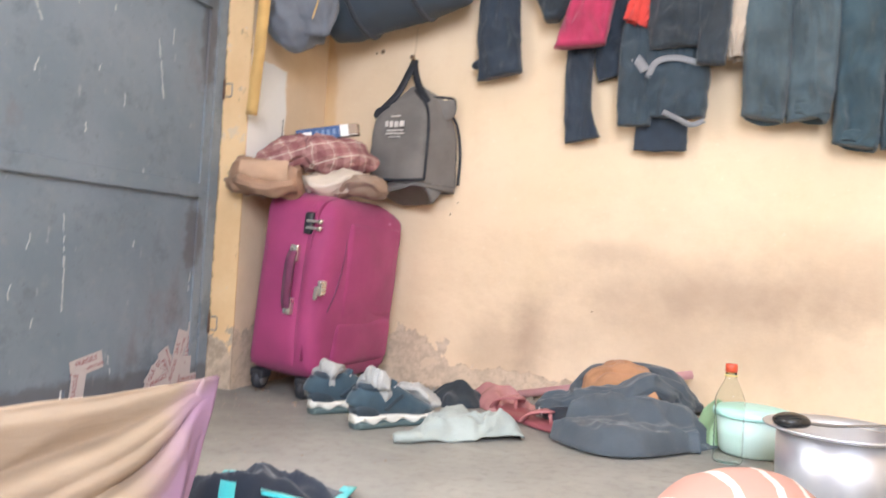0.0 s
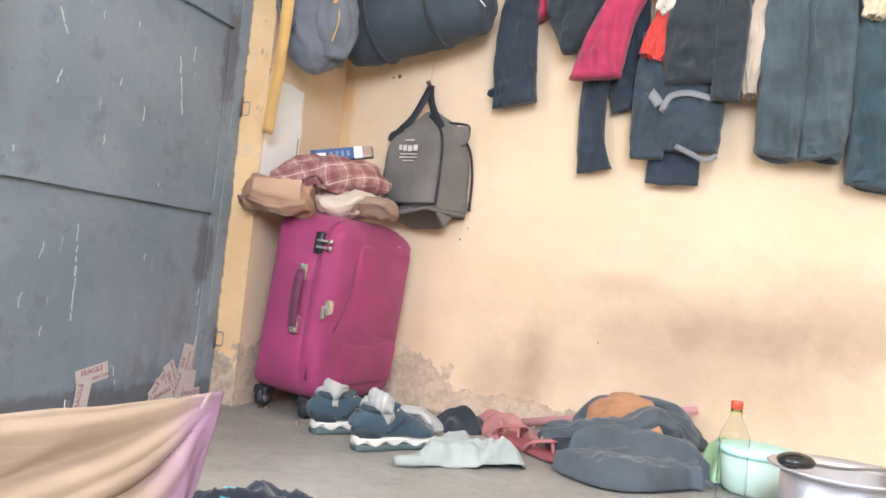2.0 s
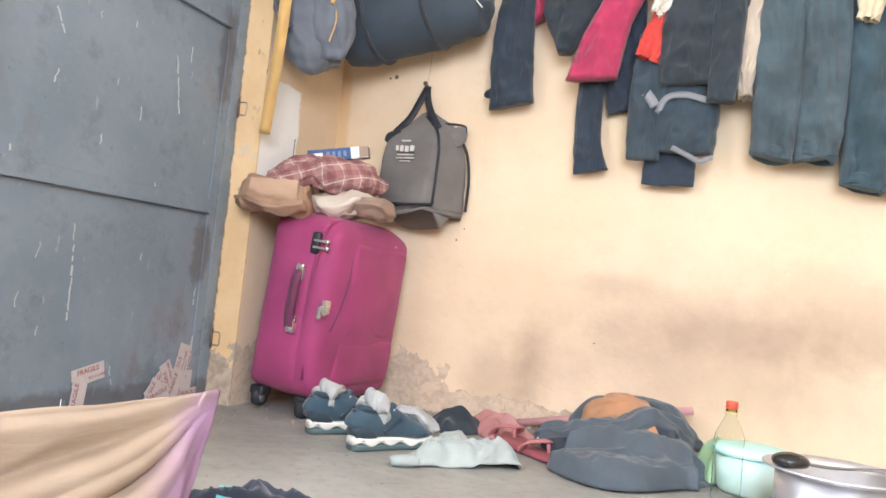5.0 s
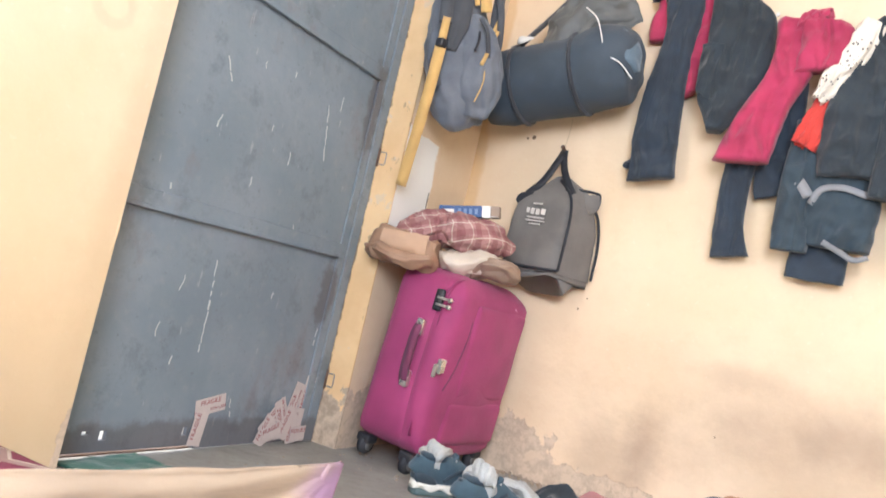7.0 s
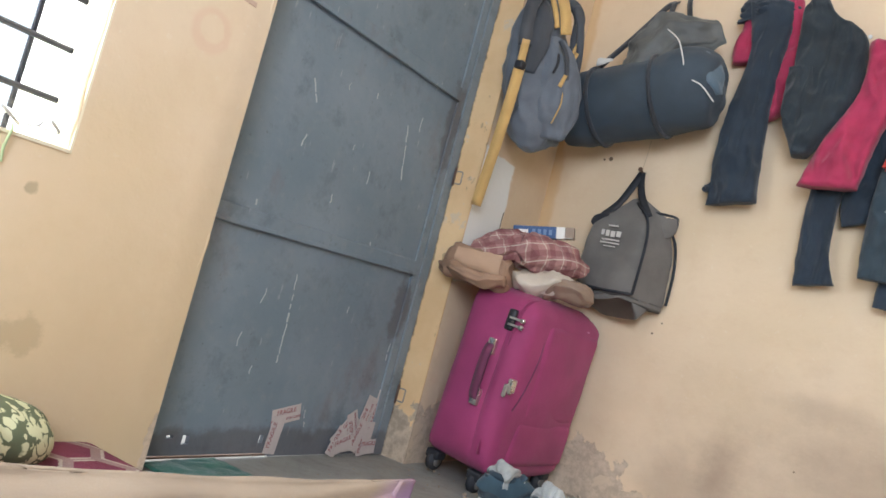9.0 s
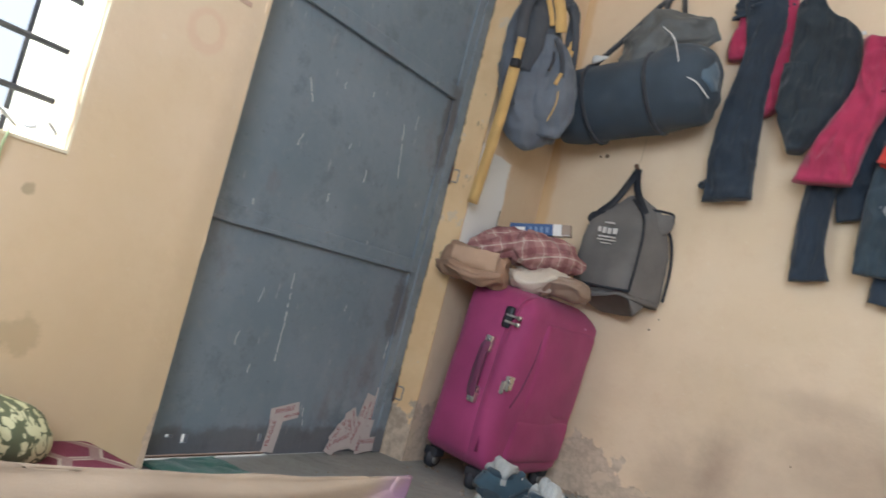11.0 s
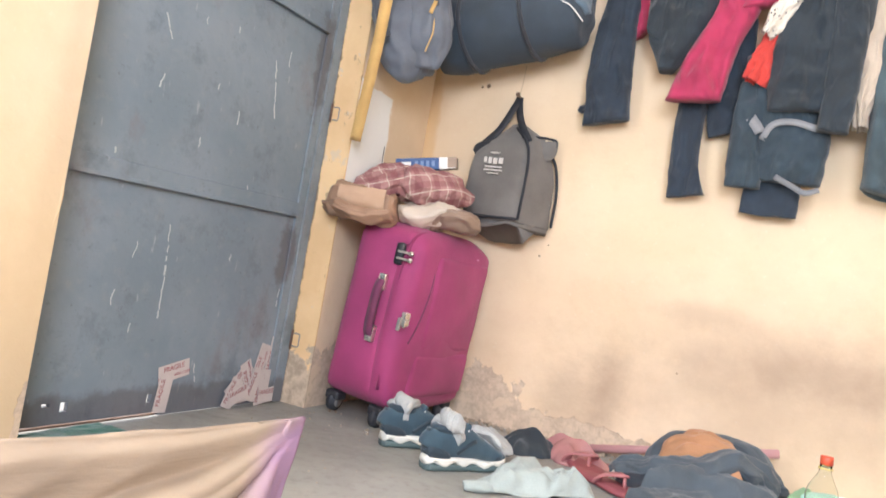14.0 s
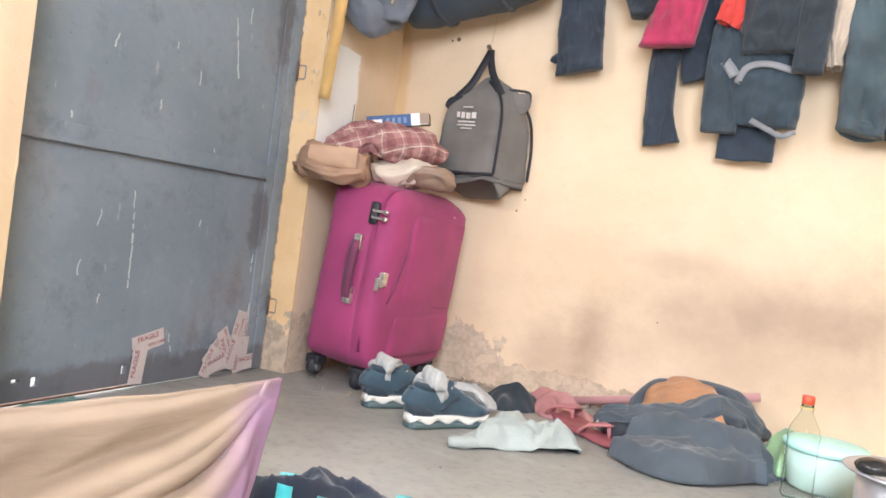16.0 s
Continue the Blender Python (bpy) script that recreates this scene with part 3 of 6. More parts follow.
handle = part("handle", ribbon([(0.003, -0.240, 0.440), (0.003, -0.255, 0.415), (0.003, -0.258, 0.36), (0.003, -0.255, 0.29), (0.003, -0.240, 0.262)], 0.026, 0.012, (0, -1, 0.01)), MAGENTA_DARK, case, "dark padded carrying handle")
for z in (0.430, 0.274):
    part("mount", boxes(((-0.009, -0.250, z - 0.025), (0.019, -0.232, z + 0.025)), bevel=0.005), CHROME, handle, "nickel handle mount", False)
    for dz in (-0.012, 0.012):
        part("screw", cyl(bmesh.new(), (0.005, -0.253, z + dz), (0.005, -0.248, z + dz), 0.004, seg=10), STEEL, handle)
lock = part("lock", boxes(((0.022, -0.243, 0.490), (0.050, -0.226, 0.556)), bevel=0.008), BLACK, case, "black combination lock")
for z in (0.530, 0.510):
    part("zip_pull", boxes(((0.036, -0.250, z - 0.0035), (0.084, -0.245, z + 0.0035)), bevel=0.002), CHROME, lock, "nickel zip pull", False)
    part("pull_end", cyl(bmesh.new(), (0.084, -0.252, z), (0.084, -0.243, z), 0.007, seg=12), CHROME, lock)
pull = part("zip_slider", boxes(((0.094, -0.238, 0.322), (0.112, -0.214, 0.362)), bevel=0.004), CHROME, case, "nickel zip slider", False)
part("pull_tab", boxes(((0.088, -0.244, 0.305), (0.101, -0.238, 0.345)), bevel=0.003), CHROME, pull, "", False)
part("pull_tab", boxes(((0.106, -0.244, 0.318), (0.117, -0.238, 0.352)), bevel=0.003), CHROME, pull, "", False)
part("badge", cyl(bmesh.new(), (0.098, 0.115, 0.545), (0.106, 0.115, 0.545), 0.011, seg=20), plain("pink_enamel", (0.55, 0.22, 0.36), 0.4), case, "pale pink maker's badge")
for x in (-0.105, 0.060):
    for y in (-0.185, 0.185):
        w = part("wheel", cyl(bmesh.new(), (x - 0.014, y, 0.030), (x + 0.014, y, 0.030), 0.030, seg=24, bevel=0.005), RUBBER, case, "black caster wheel")
        part("rim", cyl(bmesh.new(), (x - 0.016, y, 0.030), (x + 0.016, y, 0.030), 0.017, seg=18), STEEL, w)
        part("fork", soft_box((x - 0.024, y - 0.024, 0.036), (x + 0.024, y + 0.024, 0.064), 0.008, 0, 0), BLACK, w)

# ---- pile on the suitcase ----
KRAFT = plain("brown_paper", (0.33, 0.20, 0.125), 0.6, 0, 0.32, 14.0, 0.6)


def plaid(name):
    n = Nodes(name, 0.9)
    wv = []
    for vec, s in (((1, 0.35, 0.3), 9.5), ((-0.25, 0.3, 1.0), 9.5)):
        dp = n.nt.nodes.new("ShaderNodeVectorMath")
        dp.operation = "DOT_PRODUCT"
        n.put(dp.inputs[0], n.co)
        dp.inputs[1].default_value = vec
        fr = n.math("FRACT", n.math("MULTIPLY", dp.outputs["Value"], s * 1.9))
        wv.append((n.ramp(n.math("ABSOLUTE", n.math("SUBTRACT", fr, 0.5)), 0.16, 0.20, 1.0, 0.0), n.ramp(n.math("ABSOLUTE", n.math("SUBTRACT", fr, 0.12)), 0.025, 0.035, 1.0, 0.0)))
    col = n.mix(n.noise(18.0), (0.34, 0.165, 0.155), (0.44, 0.25, 0.225))
    for a, b in wv:
        col = n.mix(n.math("MULTIPLY", a, 0.5), col, (0.20, 0.06, 0.065))
        col = n.mix(n.math("MULTIPLY", b, 0.8), col, (0.62, 0.52, 0.42))
    n.bump(n.math("ADD", n.math("ABSOLUTE", n.math("SUBTRACT", n.noise(18.0, 3.0), 0.5)), n.math("MULTIPLY", n.noise(9.0), 0.8)), 0.7, 0.03)
    return n.done(col)


PLAID = plaid("maroon_plaid")
PLASTIC_WRAP = plain("cream_plastic_wrap", (0.55, 0.47, 0.38), 0.3, 0, 0.25, 12.0, 0.4)
BROWN_WRAP = plain("dusty_brown_wrap", (0.26, 0.18, 0.13), 0.35, 0, 0.3, 12.0, 0.4)
TOPZ = 0.619

bag = thing("paper_parcel", (0.098, -0.470, TOPZ), "brown kraft paper parcel with a folded end on the suitcase", "parcel", rz=9)
bm = loft([(-0.118, 0, 0.040, 0.045, 0.030), (-0.100, 0, 0.036, 0.078, 0.046), (-0.04, 0, 0.036, 0.086, 0.050), (0.04, 0, 0.038, 0.088, 0.050), (0.085, 0, 0.040, 0.082, 0.046), (0.100, 0, 0.042, 0.070, 0.038)], 64, 72, fold=0.16, folds=9, side=(0, 1, 0), square=4, rough=0.030, seed=2)
part("wrapper", bm, KRAFT, bag)
part("flap", surface(lambda u, v: (-0.060 + 0.150 * u, -0.101 - 0.010 * math.sin(3 * v) - 0.004 * noise.noise(Vector((u * 4, v * 3, 2))), 0.020 + 0.060 * v + 0.004 * noise.noise(Vector((u * 5, 1, v)))), 20, 10, 0.003), plain("lighter_kraft", (0.48, 0.315, 0.205), 0.7, 0, 0.15, 10.0, 0.4), bag, "lighter folded paper flap", False)
part("crumpled_end", loft([(-0.10, -0.045, 0.016, 0.03, 0.014), (-0.05, -0.070, 0.010, 0.045, 0.020), (0.03, -0.072, 0.006, 0.045, 0.018), (0.09, -0.060, 0.012, 0.03, 0.012)], 44, 48, 0.3, 9, 5, (0, 1, 0), 0.022), KRAFT, bag)

pl = thing("plastic_bundle", (0.262, -0.37, TOPZ), "crumpled cream and brown plastic bundle on the suitcase", "plastic bag", rz=35)
part("wrap", loft([(-0.10, 0, 0.030, 0.03, 0.028), (-0.07, 0, 0.038, 0.06, 0.036), (0.02, 0, 0.040, 0.065, 0.038), (0.075, 0, 0.036, 0.05, 0.034), (0.10, 0, 0.03, 0.02, 0.02)], 44, 56, 0.32, 8, 3, (0, 1, 0), 0.022), PLASTIC_WRAP, pl)
part("inner_wrap", loft([(0.0, -0.02, 0.03, 0.03, 0.028), (0.06, -0.03, 0.034, 0.055, 0.033), (0.12, -0.02, 0.032, 0.05, 0.030), (0.15, 0, 0.026, 0.015, 0.018)], 40, 52, 0.32, 8, 6, (0, 1, 0), 0.022), BROWN_WRAP, pl)

cu = thing("plaid_shirt_bundle", (0.20, -0.36, 0.690), "rolled maroon plaid shirt with cream check lines", "shirt", rz=38)
part("roll", loft([(-0.055, 0, 0.058, 0.055, 0.040), (-0.035, 0, 0.056, 0.082, 0.054), (0.05, 0, 0.054, 0.085, 0.056), (0.12, 0, 0.058, 0.070, 0.044), (0.165, 0.0, 0.062, 0.03, 0.022), (0.19, 0, 0.066, 0.008, 0.008)], 64, 72, 0.26, 8, 1, (0, 1, 0), 0.020), PLAID, cu)
part("folded_sleeve", loft([(-0.20, 0.03, 0.020, 0.02, 0.015), (-0.15, 0.035, 0.038, 0.060, 0.032), (-0.08, 0.03, 0.058, 0.075, 0.040), (-0.03, 0.01, 0.060, 0.06, 0.040)], 56, 64, 0.40, 9, 4, (0, 1, 0), 0.022), PLAID, cu)

CARTON = plain("blue_carton", (0.035, 0.085, 0.22), 0.45, 0, 0.15, 25.0)
CARD_WHITE = plain("white_card", (0.78, 0.76, 0.72), 0.6)
CARD_BROWN = plain("grey_card", (0.33, 0.25, 0.19), 0.8)
bx = thing("small_carton", (0.185, -0.32, 0.803), "small blue and white carton lying open on the plaid shirt", "carton", rz=18, rx=4, ry=-10)
part("carton_body", boxes(((-0.085, -0.028, 0.0), (0.055, 0.028, 0.038)), bevel=0.002), CARTON, bx, "", False)
part("white_band", boxes(((0.0555, -0.0282, -0.0002), (0.083, 0.0282, 0.0384)), bevel=0.002), CARD_WHITE, bx, "", False)
part("open_end", boxes(((0.0835, -0.027, 0.001), (0.112, 0.027, 0.037)), bevel=0.002), CARD_BROWN, bx, "grey inside of the open end", False)
part("label_panel", boxes(((-0.078, -0.0290, 0.004), (-0.035, -0.0284, 0.026))), CARD_WHITE, bx, "white label panel", False)
for k in range(4):
    part("print_bar", boxes(((-0.022 + 0.018 * k, -0.0292, 0.010), (-0.012 + 0.018 * k, -0.0284, 0.028))), plain("pale_print", (0.16, 0.24, 0.40), 0.6) if k == 0 else bpy.data.materials["pale_print"], bx, "", False)
part("end_flap", boxes(((0.083, -0.055, 0.0), (0.110, -0.029, 0.0015))), CARD_WHITE, bx, "", False)

# ---- grey shopping bag on its nail ----
TAUPE = cloth("grey_nonwoven", (0.165, 0.152, 0.138), 0.85, 500.0, 0.18, 0.1, 7.0)
PIPING = plain("black_piping", (0.022, 0.024, 0.03), 0.7)
PRINT = plain("faded_white_print", (0.62, 0.58, 0.53), 0.8)
tote = thing("shopping_bag", (0.40, -0.075, 0.690), "grey nonwoven shopping bag with black piping hanging from a nail", "bag")
sd = (1.0, -0.10, 0)
bm = loft([(0.002, 0.002, -0.012, 0.104, 0.062), (0.002, 0.002, -0.009, 0.107, 0.066), (0.0, 0, 0.0, 0.108, 0.068), (0.0, 0, 0.012, 0.110, 0.072), (-0.002, 0, 0.12, 0.112, 0.070), (-0.010, 0.004, 0.21, 0.110, 0.060), (-0.018, 0.016, 0.270, 0.092, 0.042), (-0.030, 0.030, 0.315, 0.050, 0.022), (-0.038, 0.038, 0.345, 0.020, 0.012)], 40, 64, 0.025, 4, 1, sd, 0.007, 9.0)
for v in bm.verts:
    v.co.x += 0.5 * v.co.y
part("bag_body", bm, TAUPE, tote)
for pts in (((0.074, -0.088, 0.010), (0.078, -0.086, 0.12), (0.072, -0.072, 0.21), (0.045, -0.042, 0.275), (-0.015, 0.008, 0.33)),
            ((-0.145, -0.066, 0.010), (-0.03, -0.076, 0.008), (0.074, -0.088, 0.010)),
            ((0.143, 0.058, 0.008), (0.144, 0.058, 0.12), (0.130, 0.052, 0.21), (0.100, 0.046, 0.265))):
    part("piping", tubeline(pts, 0.005, 30, 8), PIPING, tote)
part("top_fold", loft([(0.030, -0.01, 0.268, 0.020, 0.010), (0.065, 0.002, 0.262, 0.034, 0.010), (0.100, 0.014, 0.262, 0.034, 0.008), (0.118, 0.022, 0.278, 0.022, 0.006), (0.126, 0.026, 0.292, 0.006, 0.003)], 24, 28, 0.2, 5, 2, (0, 0, 1), 0.005), TAUPE, tote)
part("top_binding", tubeline([(0.018, -0.022, 0.292), (0.06, -0.008, 0.300), (0.10, 0.012, 0.302), (0.126, 0.024, 0.296), (0.124, 0.024, 0.262), (0.104, 0.018, 0.232)], 0.0045, 30, 8), PIPING, tote, "black binding along the mouth")
part("side_fold", loft([(-0.085, -0.03, 0.252, 0.020, 0.008), (-0.120, -0.030, 0.240, 0.026, 0.007), (-0.140, -0.028, 0.222, 0.016, 0.004)], 16, 24, 0.2, 4, 2, (0, 0, 1), 0.004), PIPING, tote)
part("carry_handle", ribbon([(-0.110, -0.03, 0.262), (-0.075, 0.0, 0.32), (-0.050, 0.03, 0.40), (-0.042, 0.055, 0.448)], 0.026, 0.003, (0, -1, 0.1)), PIPING, tote, "black webbing handle")
part("carry_handle", ribbon([(0.050, -0.035, 0.278), (0.0, 0.0, 0.345), (-0.028, 0.03, 0.40), (-0.042, 0.052, 0.446)], 0.024, 0.003, (0, -1, 0.1)), PIPING, tote, "black webbing handle")
rng = random.Random(3)
for z, h, w in ((0.224, 0.006, 0.034), (0.197, 0.022, 0.074), (0.176, 0.006, 0.062), (0.165, 0.006, 0.066), (0.154, 0.005, 0.040)):
    x = -0.048 - w / 2
    while x < -0.048 + w / 2:
        step = h * rng.uniform(0.35, 0.75)
        part("print", boxes(((x, -0.0745 - 0.09 * (x + 0.048), z - h / 2 * rng.uniform(0.6, 1)), (x + step, -0.0705 - 0.09 * (x + 0.048), z + h / 2 * rng.uniform(0.7, 1)))), PRINT, tote, "", False)
        x += step + h * 0.28
nail = thing("nail", (0.358, -0.016, 1.138), "rusty nail in the wall holding the shopping bag", "nail")
part("shank", cyl(bmesh.new(), (0, 0.03, -0.004), (0, -0.03, 0.004), 0.004, seg=8), RUST, nail)
part("head", cyl(bmesh.new(), (0, -0.03, 0.004), (0, -0.034, 0.0045), 0.008, seg=10), RUST, nail)

st = thing("string", (0.357, -0.03, 1.14), "thin string hanging from the duffel bag to the nail", "string")
part("thread", tubeline([(0.0, 0.0, 0.0), (0.004, 0.004, 0.05), (0.010, -0.004, 0.11)], 0.0011, 12, 6), plain("twine", (0.55, 0.42, 0.26), 0.9), st)
st = thing("incense_stick", (0.085, -0.415, 0.755), "thin dark stick standing among the bundles", "stick")
part("stick", tubeline([(0.0, 0.0, 0.0), (-0.008, 0.012, 0.05), (-0.014, 0.022, 0.10)], 0.0013, 8, 6), BLACK, st)

# ---- rolled bag and backpack on the wall ----
SLATE = cloth("slate_canvas", (0.046, 0.064, 0.084), 0.8, 600.0, 0.15, 0.1, 10.0)
SLATE_PALE = cloth("pale_blue_lining", (0.12, 0.175, 0.225), 0.85, 600.0)
GREY_FLAP = cloth("grey_nylon", (0.12, 0.125, 0.12), 0.55, 700.0, 0.25)
WEBBING = cloth("dark_webbing", (0.030, 0.034, 0.042), 0.8, 900.0)
CORD = plain("white_cord", (0.72, 0.70, 0.66), 0.8)
roll = thing("bedroll_bag", (0.335, -0.165, 1.345), "dark slate cylindrical duffel bag hanging sideways on a strap", "duffel bag", ry=-14)
rr = [(-0.265, 0, 0, 0.02, 0.02), (-0.258, 0, 0, 0.090, 0.085), (-0.235, 0, 0, 0.122, 0.115), (-0.10, 0, 0, 0.128, 0.125), (0.06, 0, 0.002, 0.132, 0.13), (0.18, 0, 0.005, 0.135, 0.13), (0.245, 0, 0.0, 0.120, 0.115), (0.272, 0, -0.005, 0.070, 0.07), (0.282, 0, -0.005, 0.02, 0.02)]
part("roll_body", loft(rr, 60, 56, 0.016, 4, 2, (0, 0, 1), 0.009), SLATE, roll)
for x in (-0.125, 0.085):
    bm = bmesh.new()
    ring = [(x + 0.010 * math.sin(a), 0.131 * math.sin(a), 0.134 * math.cos(a)) for a in [2 * math.pi * k / 24 for k in range(25)]]
    part("band", tubeline(ring, 0.008, 60, 6, bm), WEBBING, roll)
part("end_panel", loft([(0.17, -0.085, 0.075, 0.03, 0.02), (0.225, -0.078, 0.05, 0.065, 0.030), (0.262, -0.060, 0.0, 0.055, 0.022), (0.272, -0.045, -0.05, 0.02, 0.01)], 20, 28, 0.03, 4, 1, (0, 0.4, 1), 0.004), SLATE_PALE, roll, "faded pale blue patch")
part("gathered_mouth", loft([(0.00, -0.02, 0.09, 0.050, 0.05), (0.06, -0.02, 0.155, 0.075, 0.05), (0.12, -0.01, 0.190, 0.085, 0.040), (0.19, 0.0, 0.195, 0.070, 0.028), (0.262, 0.01, 0.205, 0.040, 0.010)], 40, 52, 0.35, 7, 2, (0.3, 0, 1), 0.024), GREY_FLAP, roll, "grey gathered nylon mouth")
part("cord", tubeline([(0.13, -0.09, 0.19), (0.17, -0.118, 0.13), (0.185, -0.128, 0.06), (0.192, -0.126, 0.0), (0.235, -0.115, -0.035), (0.265, -0.09, -0.085)], 0.0022, 40, 8), CORD, roll)
part("cord_knot", loft([(-0.120, -0.06, 0.132, 0.006, 0.004), (-0.105, -0.07, 0.135, 0.014, 0.005), (-0.06, -0.07, 0.128, 0.004, 0.003)], 12, 16, 0.2, 3, 1, (0, 0, 1), 0.006), CORD, roll)
part("sling", ribbon([(-0.125, -0.03, 0.135), (-0.02, 0.04, 0.26), (0.075, 0.11, 0.385), (0.10, 0.15, 0.42)], 0.022, 0.003, (0, -1, 0.1)), WEBBING, roll, "dark webbing sling")
part("sling", ribbon([(0.085, -0.05, 0.135), (0.09, 0.03, 0.25), (0.098, 0.11, 0.385), (0.102, 0.15, 0.42)], 0.020, 0.003, (0, -1, 0.1)), WEBBING, roll, "dark webbing sling")
part("sling", ribbon([(0.17, 0.05, 0.20), (0.15, 0.12, 0.36), (0.145, 0.155, 0.42)], 0.018, 0.003, (0, -1, 0.1)), WEBBING, roll, "dark webbing sling")

PACK = cloth("grey_pack_nylon", (0.125, 0.140, 0.165), 0.65, 500.0, 0.2)
PACK_DARK = cloth("charcoal_pack_nylon", (0.055, 0.060, 0.070), 0.7, 500.0, 0.2)
YELLOW = cloth("yellow_webbing", (0.60, 0.38, 0.13), 0.8, 800.0, 0.15)
pk = thing("backpack", (0.09, -0.455, 1.078), "grey backpack with yellow trim hanging on the wall", "backpack")
FACE = (0.55, -0.83, 0.0)
part("pack_body", loft([(0.045, 0.070, -0.005, 0.030, 0.022), (0.04, 0.062, 0.015, 0.080, 0.055), (0.025, 0.040, 0.10, 0.118, 0.082), (0.010, 0.012, 0.22, 0.128, 0.082), (0.0, -0.015, 0.34, 0.112, 0.066), (-0.008, -0.035, 0.43, 0.080, 0.050), (-0.012, -0.045, 0.475, 0.035, 0.028), (-0.012, -0.045, 0.485, 0.01, 0.01)], 56, 64, 0.16, 7, 2, (0.35, 1, 0), 0.014), PACK, pk)
part("front_panel", loft([(0.105, 0.020, 0.03, 0.040, 0.016), (0.112, 0.000, 0.10, 0.070, 0.026), (0.098, -0.022, 0.20, 0.070, 0.026), (0.078, -0.035, 0.29, 0.050, 0.020), (0.06, -0.04, 0.33, 0.02, 0.010)], 36, 48, 0.30, 7, 4, (0.83, 0.55, 0), 0.014), PACK, pk)
part("side_panel", loft([(0.030, -0.090, 0.20, 0.020, 0.014), (0.030, -0.100, 0.30, 0.046, 0.020), (0.022, -0.095, 0.39, 0.040, 0.018), (0.01, -0.08, 0.44, 0.02, 0.012)], 28, 36, 0.2, 5, 1, (0.83, 0.55, 0), 0.008), PACK_DARK, pk)
for pts, w in ((((0.00, -0.05, 0.478), (0.022, -0.10, 0.475), (0.020, -0.150, 0.40), (0.026, -0.160, 0.32), (0.034, -0.158, 0.26)), 0.040),
               (((0.02, -0.01, 0.465), (0.070, 0.005, 0.470), (0.100, 0.018, 0.430), (0.108, 0.012, 0.36), (0.112, 0.030, 0.27), (0.112, 0.055, 0.16)), 0.034),
               (((0.034, -0.158, 0.19), (0.020, -0.150, 0.13), (0.03, -0.12, 0.075)), 0.030)):
    part("shoulder_strap", ribbon(pts, w, 0.012, FACE, 28), PACK_DARK, pk, "padded charcoal shoulder strap")
for pts, w in ((((0.040, -0.105, 0.47), (0.060, -0.085, 0.42), (0.076, -0.065, 0.36)), 0.016), (((0.112, -0.035, 0.215), (0.118, -0.010, 0.29), (0.122, 0.012, 0.355)), 0.010), (((0.122, 0.035, 0.20), (0.122, 0.028, 0.28), (0.120, 0.014, 0.36)), 0.009), (((0.125, -0.04, 0.06), (0.135, -0.03, 0.13), (0.125, -0.035, 0.20)), 0.004)):
    part("yellow_trim", ribbon(pts, w, 0.005, FACE), YELLOW, pk, "yellow trim")
part("yellow_panel", ribbon([(0.070, -0.075, 0.465), (0.090, -0.062, 0.41), (0.104, -0.050, 0.345)], 0.034, 0.004, FACE), YELLOW, pk, "yellow facing fabric")
part("yellow_trim", ribbon([(0.124, 0.028, 0.345), (0.130, -0.005, 0.290), (0.132, -0.035, 0.225), (0.128, -0.052, 0.175)], 0.012, 0.005, FACE), YELLOW, pk, "yellow trim")
part("compression_strap", ribbon([(0.098, -0.02, 0.455), (0.126, -0.005, 0.38), (0.134, 0.012, 0.30), (0.130, 0.030, 0.235)], 0.022, 0.008, FACE), PACK_DARK, pk, "charcoal strap")
part("compression_strap", ribbon([(0.110, -0.088, 0.31), (0.130, -0.060, 0.27), (0.134, -0.03, 0.20), (0.132, 0.0, 0.12)], 0.014, 0.005, FACE), PACK_DARK, pk, "charcoal strap")
part("strap_tail", ribbon([(0.040, -0.166, 0.275), (0.040, -0.166, 0.20)], 0.024, 0.004, FACE, 4), YELLOW, pk, "yellow strap")
part("buckle", boxes(((0.028, -0.180, 0.180), (0.054, -0.150, 0.205)), bevel=0.004), BLACK, pk, "black buckle")
part("zip_pull", tubeline([(0.110, -0.075, 0.27), (0.116, -0.078, 0.24), (0.112, -0.085, 0.205)], 0.004, 10, 8), BLACK, pk)
part("strap_tail", ribbon([(0.040, -0.165, 0.185), (0.022, -0.142, 0.08), (-0.004, -0.112, -0.03), (-0.030, -0.085, -0.14), (-0.050, -0.066, -0.235)], 0.034, 0.003, FACE, 24), YELLOW, pk, "long dangling yellow strap")
part("hang_loop", tubeline([(0.0, -0.03, 0.465), (-0.01, -0.01, 0.50), (-0.02, 0.0, 0.525), (-0.015, 0.01, 0.50), (0.0, 0.015, 0.465)], 0.006, 24, 8), PACK_DARK, pk)
hook = thing("wall_hook", (0.0, -0.455, 1.60), "small iron peg holding the backpack", "peg")
part("peg", cyl(bmesh.new(), (-0.02, 0, 0), (0.09, 0.0, 0.012), 0.006, seg=10), RUST, hook)

# ---- clothes on the long wall ----
NAVY = cloth("navy_jersey", (0.026, 0.038, 0.055), 0.9, 900.0, 0.25)
BLACKISH = cloth("charcoal_cotton", (0.024, 0.033, 0.041), 0.9, 900.0, 0.3)
DARKTEAL = cloth("dark_teal_cotton", (0.034, 0.052, 0.066), 0.9, 900.0, 0.25)
CRIMSON = cloth("crimson_cotton", (0.40, 0.028, 0.085), 0.85, 900.0, 0.2)
ORANGE_RED = cloth("vermilion_cotton", (0.60, 0.05, 0.035), 0.85, 900.0, 0.15)
BEIGE = cloth("beige_cotton", (0.52, 0.43, 0.33), 0.9, 900.0, 0.15)
